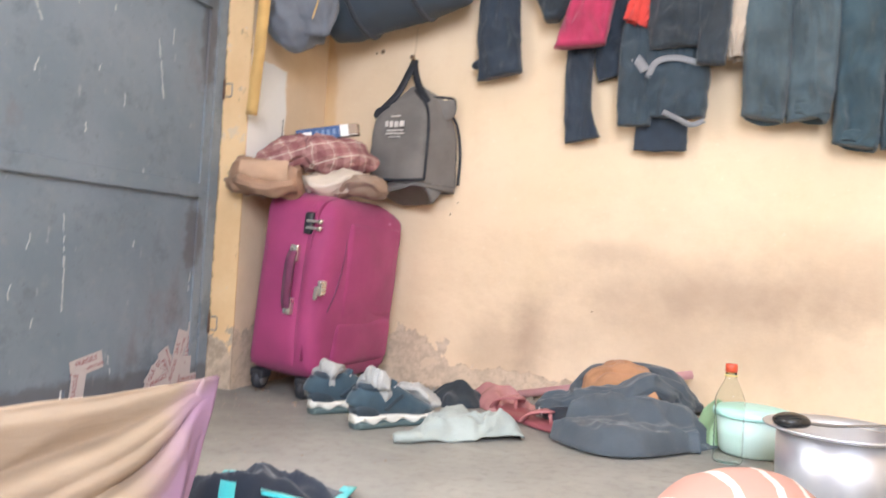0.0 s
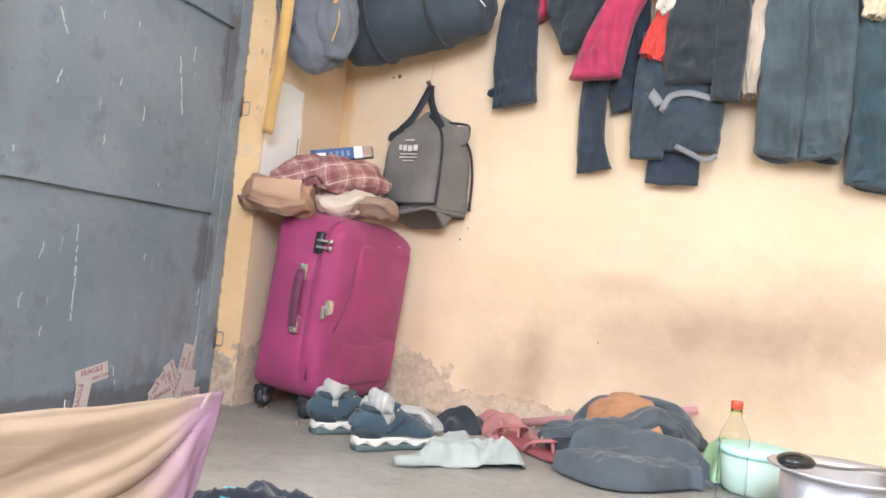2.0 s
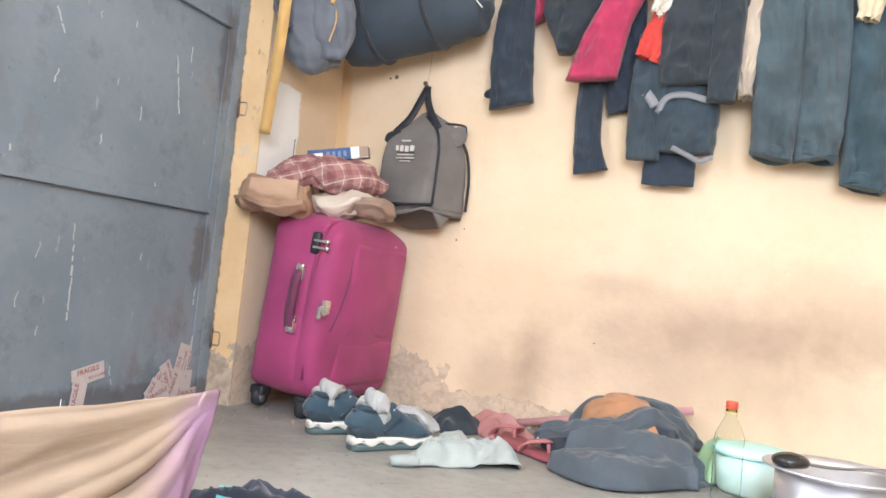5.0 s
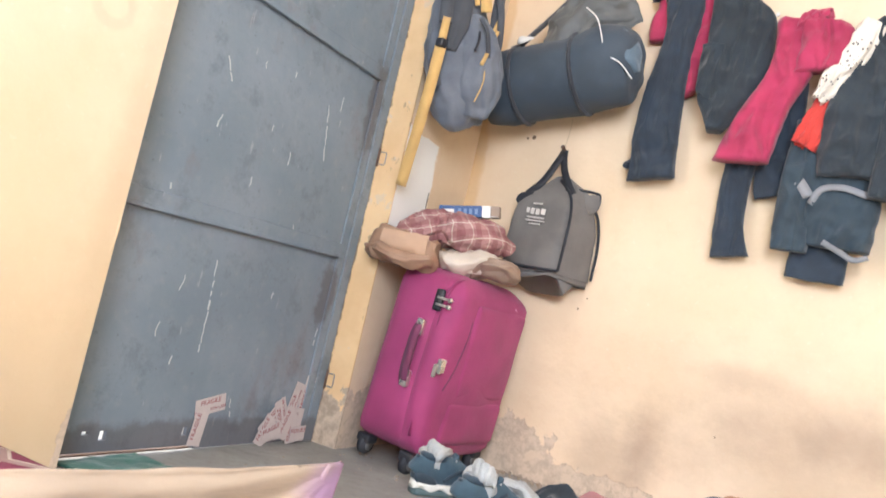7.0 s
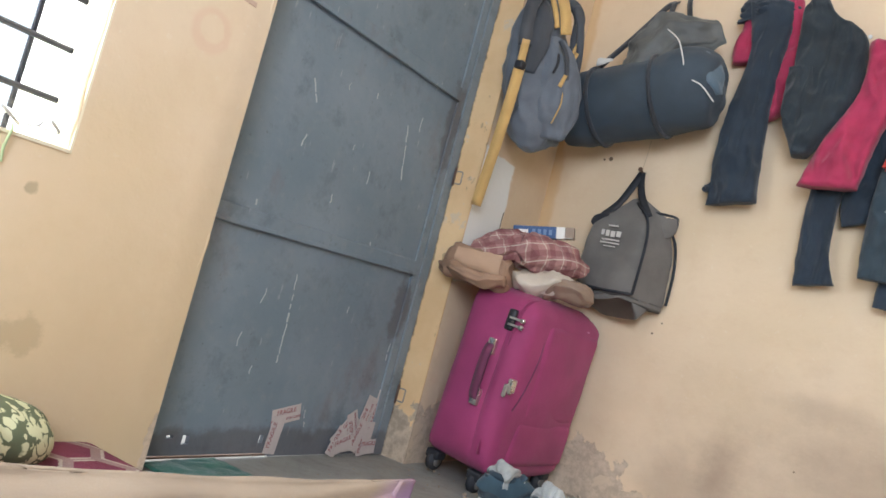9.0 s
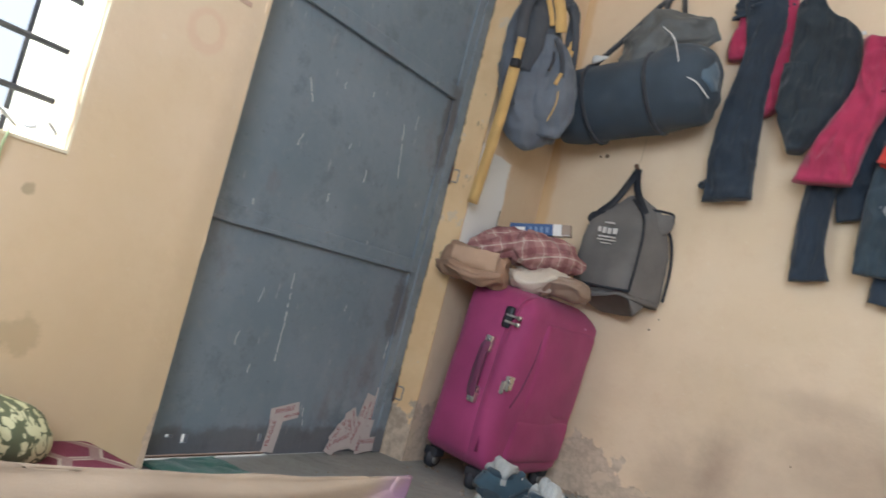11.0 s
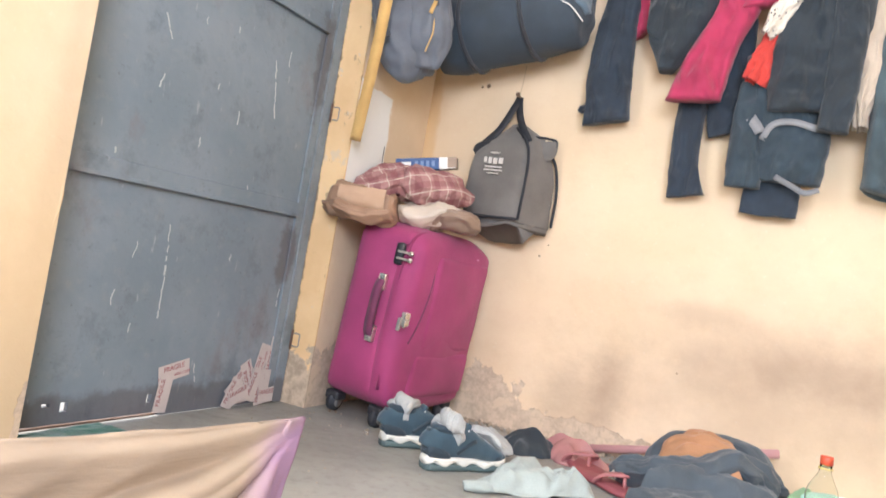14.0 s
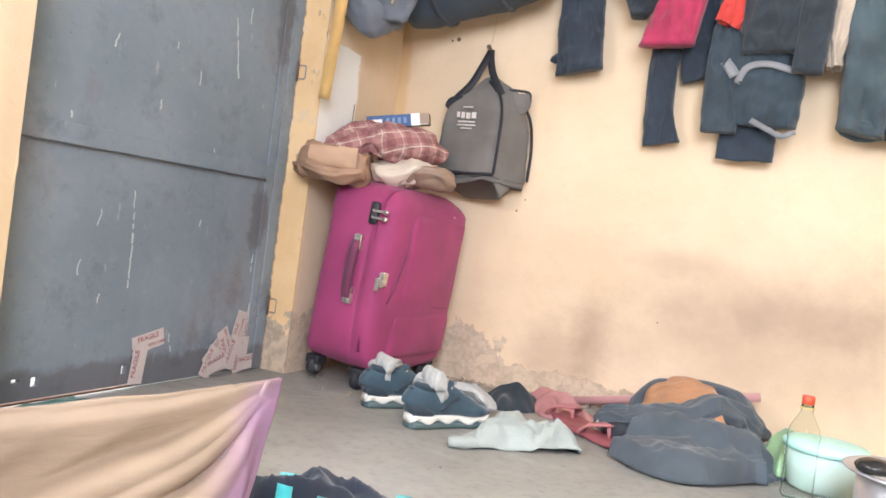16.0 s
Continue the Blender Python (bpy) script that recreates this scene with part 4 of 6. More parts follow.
CREAM = cloth("cream_cotton", (0.70, 0.60, 0.40), 0.9, 900.0, 0.12)
DENIM = cloth("grey_teal_denim", (0.060, 0.088, 0.100), 0.9, 1100.0, 0.3, 0.2, 13.0)
DENIM_DARK = cloth("dark_teal_denim", (0.038, 0.070, 0.085), 0.9, 1100.0, 0.3, 0.2, 13.0)
MAROON = cloth("maroon_cotton", (0.16, 0.02, 0.035), 0.9)
GREYBAND = cloth("grey_reflective_band", (0.24, 0.24, 0.245), 0.6)


def floral(name):
    n = Nodes(name, 0.9)
    v = n.nt.nodes.new("ShaderNodeTexVoronoi")
    n.put(v.inputs["Vector"], n.co)
    v.inputs["Scale"].default_value = 70.0
    f = n.ramp(v.outputs["Distance"], 0.22, 0.30, 1.0, 0.0)
    n.bump(n.noise(30.0, 4.0), 0.3, 0.006)
    return n.done(n.mix(n.math("MULTIPLY", f, n.ramp(n.noise(20.0), 0.4, 0.5)), (0.68, 0.62, 0.52), (0.10, 0.09, 0.09)))


FLORAL = floral("cream_floral_print")


def hung(parent, name, rows, y, depth, material, fold=0.22, folds=5, seed=0, label="", rough=0.016):
    """A hanging cloth: rows of x, z and half width."""
    o = parent.location
    full = [(x - o.x, y - o.y + (0.25 * depth if k == 0 else 0), z - o.z, w * 0.93, depth * (0.55 if k == 0 else 1.0)) for k, (x, z, w) in enumerate(rows)]
    return part(name, loft(full, 48, 60, fold * 1.3, folds, seed, (1, 0, 0), rough * 0.8, 2.2, 0.8, None, True), material, parent, label)


def panel(parent, name, left, right, y, depth, material, seed=0, crease=0.017, label=""):
    """A hanging cloth between two edges of x and z from top to hem, its front gathered into folds."""
    o = parent.location
    nu, nv = 40, 56
    a, b = spline(left, nv), spline(right, nv)
    bm = bmesh.new()
    rings = []
    for j in range(nv + 1):
        (xa, za), (xb, zb) = a[j], b[j]
        ring = []
        for k in range(2 * nu):
            front = k <= nu
            u = k / nu if front else 2 - k / nu
            x, z = xa + (xb - xa) * u, za + (zb - za) * u
            edge = (1 - abs(2 * u - 1) ** 5) ** 0.5
            q = Vector((x / 0.055 + 0.8 * noise.noise(Vector((x * 4, z * 5, seed))), z / 0.30, seed * 3.7))
            f = 0.5 - abs(noise.noise(q)) + 0.6 * (0.4 - abs(noise.noise(q * 1.9 + Vector((3, z * 6, 0)))))
            f += 0.35 * noise.noise(Vector((x * 22 + z * 9, z * 26 - x * 8, seed)))
            d = (depth * 0.5 + 1.5 * crease * f) * edge if front else -depth * 0.5 * edge * (0.8 + 0.2 * noise.noise(q))
            wob = 0.003 * noise.noise(Vector((z * 30, u * 3, seed)))
            ring.append(bm.verts.new((x - o.x + wob, y - o.y - d, z - o.z + 0.004 * noise.noise(Vector((x * 18, 1, seed))))))
        rings.append(ring)
    n2 = 2 * nu
    for p, q in zip(rings, rings[1:]):
        for k in range(n2):
            bm.faces.new((p[k], p[(k + 1) % n2], q[(k + 1) % n2], q[k]))
    bm.faces.new(rings[0])
    bm.faces.new(rings[-1][::-1])
    return part(name, bm, material, parent, label)


G = "clothes hung along the wall"
a = thing("leggings", (0.72, -0.02, 1.73), "navy leggings hanging by the waist on the wall", "leggings", G)
panel(a, "leg", ((0.60, 1.74), (0.622, 1.65), (0.635, 1.547), (0.605, 1.335), (0.598, 1.20), (0.608, 1.10), (0.606, 1.045)), ((0.742, 1.74), (0.748, 1.65), (0.742, 1.517), (0.738, 1.40), (0.745, 1.25), (0.752, 1.15), (0.760, 1.072)), -0.065, 0.040, NAVY, 1)
hung(a, "waistband", ((0.665, 1.765, 0.045), (0.66, 1.74, 0.070), (0.67, 1.69, 0.08)), -0.06, 0.030, NAVY, 0.4, 4, 2)
hung(a, "hem", ((0.622, 1.125, 0.026), (0.606, 1.105, 0.022), (0.592, 1.112, 0.010)), -0.06, 0.014, NAVY, 0.3, 3, 5)
a = thing("red_blouse", (0.70, -0.02, 1.68), "crimson blouse hanging behind the navy leggings", "blouse", G)
panel(a, "sleeve", ((0.60, 1.72), (0.582, 1.64), (0.571, 1.58), (0.580, 1.54)), ((0.67, 1.72), (0.67, 1.64), (0.655, 1.58), (0.64, 1.545)), -0.035, 0.034, CRIMSON, 3)
panel(a, "body", ((0.70, 1.76), (0.715, 1.55), (0.706, 1.40), (0.712, 1.335)), ((0.762, 1.76), (0.786, 1.645), (0.778, 1.45), (0.768, 1.375)), -0.038, 0.040, CRIMSON, 4)
a = thing("black_shirt", (0.92, -0.02, 1.68), "crumpled black shirt hanging on the wall", "shirt", G)
panel(a, "body", ((0.805, 1.735), (0.780, 1.70), (0.780, 1.61), (0.787, 1.45), (0.783, 1.345), (0.812, 1.28), (0.835, 1.225)), ((0.845, 1.735), (0.885, 1.675), (0.970, 1.618), (0.988, 1.50), (0.978, 1.40), (0.935, 1.31), (0.882, 1.227)), -0.095, 0.056, BLACKISH, 2, 0.024)
panel(a, "sleeve", ((0.775, 1.50), (0.778, 1.42), (0.782, 1.352), (0.80, 1.325)), ((0.85, 1.50), (0.845, 1.42), (0.84, 1.35), (0.835, 1.315)), -0.115, 0.034, BLACKISH, 5)
a = thing("crimson_shirt", (1.08, -0.02, 1.58), "crimson cotton shirt with flared hem hanging on the wall", "shirt", G)
panel(a, "body", ((0.985, 1.575), (0.992, 1.50), (0.978, 1.40), (0.930, 1.30), (0.900, 1.22), (0.873, 1.128)), ((1.10, 1.57), (1.13, 1.50), (1.105, 1.40), (1.068, 1.31), (1.052, 1.23), (1.036, 1.132)), -0.125, 0.052, CRIMSON, 3, 0.026)
panel(a, "sleeve", ((1.05, 1.565), (1.062, 1.51), (1.06, 1.45), (1.055, 1.405)), ((1.19, 1.56), (1.215, 1.52), (1.21, 1.46), (1.17, 1.425)), -0.145, 0.050, CRIMSON, 6, 0.024)
hung(a, "collar", ((1.05, 1.585, 0.03), (1.07, 1.572, 0.06), (1.09, 1.55, 0.065)), -0.135, 0.03, CRIMSON, 0.35, 4, 1)
part("button", cyl(bmesh.new(), (-0.094, -0.140, 0.008), (-0.094, -0.134, 0.008), 0.006, seg=12), CORD, a, "small white button")
a = thing("trousers", (0.98, -0.01, 1.45), "dark navy trousers with one leg hanging lower", "trousers", G)
panel(a, "leg", ((0.91, 1.42), (0.905, 1.20), (0.900, 1.08), (0.902, 0.95), (0.906, 0.89), (0.910, 0.838)), ((1.02, 1.42), (1.00, 1.20), (0.988, 1.08), (0.990, 0.96), (1.008, 0.89), (1.022, 0.862)), -0.045, 0.032, NAVY, 2)
panel(a, "leg", ((0.985, 1.42), (0.990, 1.22), (0.992, 1.10), (1.005, 1.04)), ((1.10, 1.42), (1.105, 1.22), (1.10, 1.11), (1.075, 1.06)), -0.038, 0.030, NAVY, 4)
a = thing("vermilion_cloth", (1.15, -0.03, 1.45), "small vermilion cloth hanging between dark clothes", "cloth", G)
hung(a, "cloth", ((1.165, 1.44, 0.022), (1.155, 1.34, 0.028), (1.135, 1.25, 0.034), (1.115, 1.19, 0.038)), -0.125, 0.020, ORANGE_RED, 0.25, 4, 2)
a = thing("floral_scarf", (1.22, -0.02, 1.58), "cream floral printed scarf draped over the clothes", "scarf", G)
hung(a, "scarf", ((1.25, 1.57, 0.034), (1.235, 1.52, 0.042), (1.20, 1.43, 0.036), (1.155, 1.36, 0.030), (1.125, 1.325, 0.016)), -0.155, 0.026, FLORAL, 0.3, 5, 2)
a = thing("dark_jacket", (1.29, -0.02, 1.56), "dark charcoal jacket hanging from its collar", "jacket", G)
panel(a, "body", ((1.24, 1.58), (1.19, 1.48), (1.160, 1.34), (1.158, 1.20), (1.168, 1.115)), ((1.37, 1.58), (1.41, 1.48), (1.412, 1.34), (1.398, 1.20), (1.388, 1.12)), -0.115, 0.070, BLACKISH, 1, 0.024)
panel(a, "sleeve", ((1.30, 1.50), (1.305, 1.32), (1.306, 1.15), (1.305, 1.06)), ((1.395, 1.50), (1.40, 1.32), (1.395, 1.15), (1.385, 1.055)), -0.140, 0.044, BLACKISH, 3)
a = thing("sports_shirt", (1.21, -0.01, 1.30), "dark navy sports shirt with a grey band hanging on the wall", "shirt", G)
panel(a, "body", ((1.14, 1.34), (1.115, 1.18), (1.143, 1.06), (1.147, 0.98), (1.150, 0.915)), ((1.28, 1.34), (1.315, 1.18), (1.345, 1.06), (1.343, 0.98), (1.338, 0.912)), -0.075, 0.056, DARKTEAL, 4)
panel(a, "sleeve", ((1.09, 1.28), (1.074, 1.12), (1.073, 1.0), (1.078, 0.888)), ((1.17, 1.28), (1.162, 1.12), (1.17, 1.0), (1.180, 0.888)), -0.085, 0.040, DARKTEAL, 6)
panel(a, "tail", ((1.132, 1.0), (1.130, 0.92), (1.129, 0.816)), ((1.285, 1.0), (1.287, 0.92), (1.288, 0.816)), -0.050, 0.026, NAVY, 2, 0.006)
o = Vector((1.21, -0.01, 1.30))
for pts, w in (([(1.165, -0.113, 1.03), (1.19, -0.122, 1.075), (1.245, -0.124, 1.085), (1.31, -0.120, 1.07), (1.345, -0.108, 1.075)], 0.019), ([(1.215, -0.112, 0.925), (1.265, -0.116, 0.900), (1.30, -0.112, 0.885), (1.335, -0.100, 0.90)], 0.016)):
    part("grey_band", ribbon([Vector(p) - o for p in pts], w, 0.003, (0, -1, 0.05)), GREYBAND, a, "grey reflective band")
part("tag", ribbon([Vector(p) - o for p in ((1.125, -0.112, 1.095), (1.145, -0.116, 1.07), (1.158, -0.116, 1.05))], 0.030, 0.003, (0, -1, 0.05), 6), GREYBAND, a, "pale fabric tag")
a = thing("beige_shirt", (1.44, -0.01, 1.5), "beige shirt hanging between dark jacket and jeans", "shirt", G)
hung(a, "body", ((1.425, 1.52, 0.035), (1.42, 1.32, 0.036), (1.416, 1.18, 0.030), (1.416, 1.075, 0.020)), -0.120, 0.022, BEIGE, 0.3, 4, 2)
for nm, lab, xs, zb, y, mat, sd_ in (("jeans", "grey-teal jeans hanging by the waist with crumpled hems", (1.499, 1.619), 0.905, -0.095, DENIM, 2), ("dark_jeans", "dark teal jeans with rolled hems hanging on the wall", (1.744, 1.866), 0.830, -0.075, DENIM_DARK, 5)):
    xm = sum(xs) / 2
    a = thing(nm, (xm, -0.02, 1.66), lab, "jeans", G)
    for k, x in enumerate(xs):
        rows = ((xm + (x - xm) * 0.8, 1.50, 0.066), (x, 1.30, 0.070), (x + 0.002, 1.10, 0.067), (x, 0.98, 0.063), (x - 0.002, zb + 0.03, 0.060), (x - 0.004, zb - 0.002, 0.058))
        dip = 0.012 * (1 - 2 * k)
        leg = panel(a, "leg", [(c - w, z + dip * (q > 3)) for q, (c, z, w) in enumerate(rows)], [(c + w, z - dip * (q > 3)) for q, (c, z, w) in enumerate(rows)], y, 0.066, mat, sd_ + 3 * k, 0.024)
        bm = loft([(x - xm - 0.002, y + 0.02, zb + 0.030 - 1.66, 0.056, 0.040), (x - xm - 0.003, y + 0.018, zb + 0.012 - 1.66, 0.059, 0.043), (x - xm - 0.006, y + 0.016, zb - 0.004 - 1.66, 0.057, 0.040)], 10, 60, 0.17, 5, sd_ + 3 * k, (1, 0, 0.10 - 0.2 * k), 0.010, 2.0, 0.0, None, True)
        part("hem", bm, mat, leg)
    hung(a, "waist", ((xm, 1.665, 0.07), (xm, 1.63, 0.105), (xm, 1.53, 0.118), (xm, 1.45, 0.120)), y, 0.048, mat, 0.2, 6, sd_)
a = thing("cream_vest", (1.72, -0.02, 1.45), "cream cotton vest hanging over the jeans", "vest", G)
hung(a, "cloth", ((1.74, 1.46, 0.03), (1.728, 1.38, 0.036), (1.718, 1.295, 0.026)), -0.150, 0.020, CREAM, 0.3, 4, 2)
a = thing("maroon_cloth", (1.69, -0.01, 1.45), "maroon cloth hanging behind the jeans", "cloth", G)
hung(a, "cloth", ((1.69, 1.46, 0.03), (1.688, 1.35, 0.030), (1.685, 1.22, 0.022)), -0.035, 0.016, MAROON, 0.3, 4, 2)

# ---- bedding by the door wall ----
def dyed_sheet(name):
    n = Nodes(name, 0.9)
    y = n.math("ADD", n.math("ADD", n.axis(1), n.math("MULTIPLY", n.math("SUBTRACT", 0.228, n.axis(2)), 1.5)), n.math("MULTIPLY", n.math("SUBTRACT", n.noise(9.0, 3.0), 0.5), 0.05))
    tan = n.mix(n.ramp(n.noise(5.0, 4.0), 0.3, 0.7), (0.235, 0.172, 0.118), (0.30, 0.222, 0.152))
    tan = n.mix(n.ramp(n.noise(500.0), 0.3, 0.7, 0.0, 0.2), tan, (0.21, 0.15, 0.095))
    col = n.mix(n.ramp(y, -1.530, -1.445), tan, (0.28, 0.165, 0.25))
    n.bump(n.math("ADD", n.math("ABSOLUTE", n.math("SUBTRACT", n.noise(7.0, 4.0, 0.55, stretch=(1, 0.6, 3.0)), 0.5)), n.math("MULTIPLY", n.noise(600.0), 0.02)), 0.35, 0.014)
    return n.done(col)


SHEET = dyed_sheet("tan_bedsheet_purple_border")


RIDGE = spline([(0.655, -1.462, 0.228), (0.605, -1.60, 0.214), (0.560, -1.78, 0.212), (0.500, -2.02, 0.216), (0.41, -2.40, 0.225), (0.30, -2.95, 0.23)], 120)


# angle below the ridge, softness and depth of each fold
LEDGES = ((0.028, 0.010, 0.026), (0.195, 0.012, 0.042), (0.255, 0.010, 0.018), (0.335, 0.016, 0.046), (0.43, 0.03, 0.018), (0.75, 0.08, 0.014))


def mound(u, v):
    """The draped sheet: u along the ridge away from the door, v from the near foot over the ridge to the far foot."""
    r = RIDGE[round(u * 120)]
    x, y, z = r
    near = v < 0.6
    s = (0.6 - v) / 0.6 if near else (v - 0.6) / 0.4
    ends = max(0.0, 1 - u / 0.13)
    pull = max(0.0, 1 - u / 0.45)
    if near:
        out = 0.095 * s ** 0.9 * (1 - 0.6 * ends)
        p = Vector((x + out, y - 0.30 * pull * s ** 1.5 + 0.02 * s, z * (1 - s ** 1.05)))
        # ledges that fan out from the end of the ridge, with hollows between them
        d, h = -1.44 - p.y, z - p.z
        ang, r = math.atan2(h, d + 0.03), math.hypot(h, d + 0.03)
        wob = noise.noise(Vector((d * 3.2, h * 4, 3)))
        k = min(1.0, max(0.0, r - 0.06) / 0.24)
        k = k * k * (3 - 2 * k) * min(1.0, 5 * (1 - s))
        for at, wide, amp in LEDGES:
            q = (ang - at - 0.05 * wob * min(1, d * 3)) / wide
            p.x += amp * k * (0.5 + 0.5 * math.tanh(q) - 0.36 * (1 + math.tanh((ang - at - 0.10) / 0.05)))
        p.x += 0.014 * k * (0.35 - abs(noise.noise(Vector((d * 4 - h * 3, h * 20 - d * 5, 5))))) * min(1.0, d * 3) + 0.001 * noise.noise(Vector((d * 18, h * 30, 1)))
    else:
        p = Vector((x - 0.10 * s, y - 0.10 * ends * s, z - (z - 0.02) * s ** 1.2))
        p.x += 0.010 * noise.noise(Vector((p.y * 9, s * 3, 8)))
    p.z = max(p.z, 0.004) + 0.0012 * noise.noise(Vector((u * 14, 1, v * 3))) * (1 - s)
    return p


bed = thing("bedsheet", (0, 0, 0), "tan bedsheet with purple border draped over rolled bedding", "bedsheet")
part("drape", surface(mound, 120, 210, 0.004), SHEET, bed)


def end_cloth(u, v):
    a, b = mound(0, 0.6 * v), mound(0, 1 - 0.4 * v)
    p = a.lerp(b, u)
    return p + Vector((0, 0.03 * math.sin(math.pi * u) * (1 - v) - 0.035 * math.sin(math.pi * u), 0.0))


part("end_border", surface(end_cloth, 16, 24, 0.003), SHEET, bed, "purple border hanging at the end")


def hexrug(name):
    n = Nodes(name, 0.95)
    cell = (1.0, 1.7320508, 1.0)

    def vmath(op, a, b=None, c=None):
        q = n.nt.nodes.new("ShaderNodeVectorMath")
        q.operation = op
        for sck, val in zip(q.inputs, (a, b, c)):
            if val is not None:
                n.put(sck, val)
        return q.outputs["Value"] if op in ("LENGTH", "DOT_PRODUCT") else q.outputs[0]

    p = vmath("MULTIPLY", n.co, (9.0, 9.0, 0.0))
    half = (0.5, 0.8660254, 0.5)
    a = vmath("WRAP", p, half, tuple(-q for q in half))
    b = vmath("WRAP", vmath("ADD", p, half), half, tuple(-q for q in half))
    pick = n.math("LESS_THAN", vmath("LENGTH", a), vmath("LENGTH", b))
    mx = n.nt.nodes.new("ShaderNodeMix")
    mx.data_type = "VECTOR"
    n.put(mx.inputs[0], pick)
    n.put(mx.inputs[4], b)
    n.put(mx.inputs[5], a)
    g = vmath("ABSOLUTE", mx.outputs[1])
    d = n.math("MAXIMUM", vmath("DOT_PRODUCT", g, (1.0, 0.0, 0.0)), vmath("DOT_PRODUCT", g, (0.5, 0.8660254, 0.0)))
    line = n.ramp(n.math("ADD", d, n.math("MULTIPLY", n.math("SUBTRACT", n.noise(70.0), 0.5), 0.06)), 0.405, 0.43)
    core = n.ramp(d, 0.46, 0.48)
    col = n.mix(n.noise(30.0), (0.11, 0.012, 0.035), (0.18, 0.028, 0.055))
    n.bump(n.noise(260.0, 3.0), 0.5, 0.006)
    col = n.mix(line, col, n.mix(n.noise(120.0, 2.0), (0.26, 0.20, 0.16), (0.52, 0.44, 0.36)))
    return n.done(n.mix(n.math("MULTIPLY", core, 0.6), col, (0.15, 0.05, 0.06)))


def leafprint(name):
    n = Nodes(name, 0.9)
    v = n.nt.nodes.new("ShaderNodeTexVoronoi")
    n.put(v.inputs["Vector"], n.co)
    v.inputs["Scale"].default_value = 38.0
    w = n.noise(42.0, 2.0)
    f = n.ramp(n.math("ADD", v.outputs["Distance"], n.math("MULTIPLY", w, 0.5)), 0.74, 0.79, 1.0, 0.0)
    g = n.ramp(n.math("ABSOLUTE", n.math("SUBTRACT", n.noise(30.0, 1.0), 0.5)), 0.02, 0.04, 1.0, 0.0)
    col = n.mix(n.math("MAXIMUM", n.math("SUBTRACT", f, g, True), n.ramp(n.noise(60.0, 1.0), 0.60, 0.63)), (0.10, 0.11, 0.055), n.mix(n.noise(11.0), (0.46, 0.45, 0.24), (0.60, 0.57, 0.36)))
    n.bump(n.noise(30.0, 4.0), 0.3, 0.006)
    return n.done(col)


rug = thing("rug_mattress", (0.26, -2.18, 0.0), "thin mattress covered by a maroon rug with cream hexagons", "rug")
part("rug_cover", soft_box((-0.235, -0.72, 0.0), (0.20, 0.575, 0.100), 0.035, 0.004, 10), hexrug("maroon_hexagon_rug"), rug)
pil = thing("floral_pillow", (0.145, -2.005, 0.088), "green and cream floral printed pillow on the rug", "pillow", rz=8)
part("pillow_cover", loft([(0, -0.24, 0.055, 0.02, 0.01), (0, -0.22, 0.062, 0.10, 0.040), (0, -0.08, 0.075, 0.125, 0.068), (0, 0.10, 0.066, 0.115, 0.058), (0, 0.20, 0.045, 0.085, 0.035), (0, 0.235, 0.03, 0.02, 0.01)], 44, 48, 0.05, 5, 2, (1, 0, 0), 0.012), leafprint("green_floral_print"), pil)
TEAL = cloth("teal_green_cloth", (0.035, 0.14, 0.10), 0.95)
mat_ = thing("doormat", (0.02, -1.26, 0.002), "teal green cloth doormat lying at the threshold", "doormat", rz=4)
part("mat_cloth", surface(lambda u, v: (-0.105 + 0.14 * u, -0.13 + 0.22 * v, 0.008 + 0.004 * noise.noise(Vector((u * 5, v * 6, 1)))), 24, 30, 0.006), TEAL, mat_)

# ---- shoes and clothes on the floor ----
SHOE = cloth("teal_blue_knit", (0.045, 0.085, 0.115), 0.85, 600.0, 0.2)
SHOE_DARK = cloth("dark_shoe_trim", (0.022, 0.042, 0.06), 0.7, 600.0)
FOAM = plain("white_foam", (0.74, 0.71, 0.64), 0.6, 0, 0.08, 30.0)
OUTSOLE = plain("grey_teal_outsole", (0.09, 0.13, 0.13), 0.7)
SOCK = cloth("grey_white_sock", (0.43, 0.43, 0.41), 0.95, 300.0, 0.2)


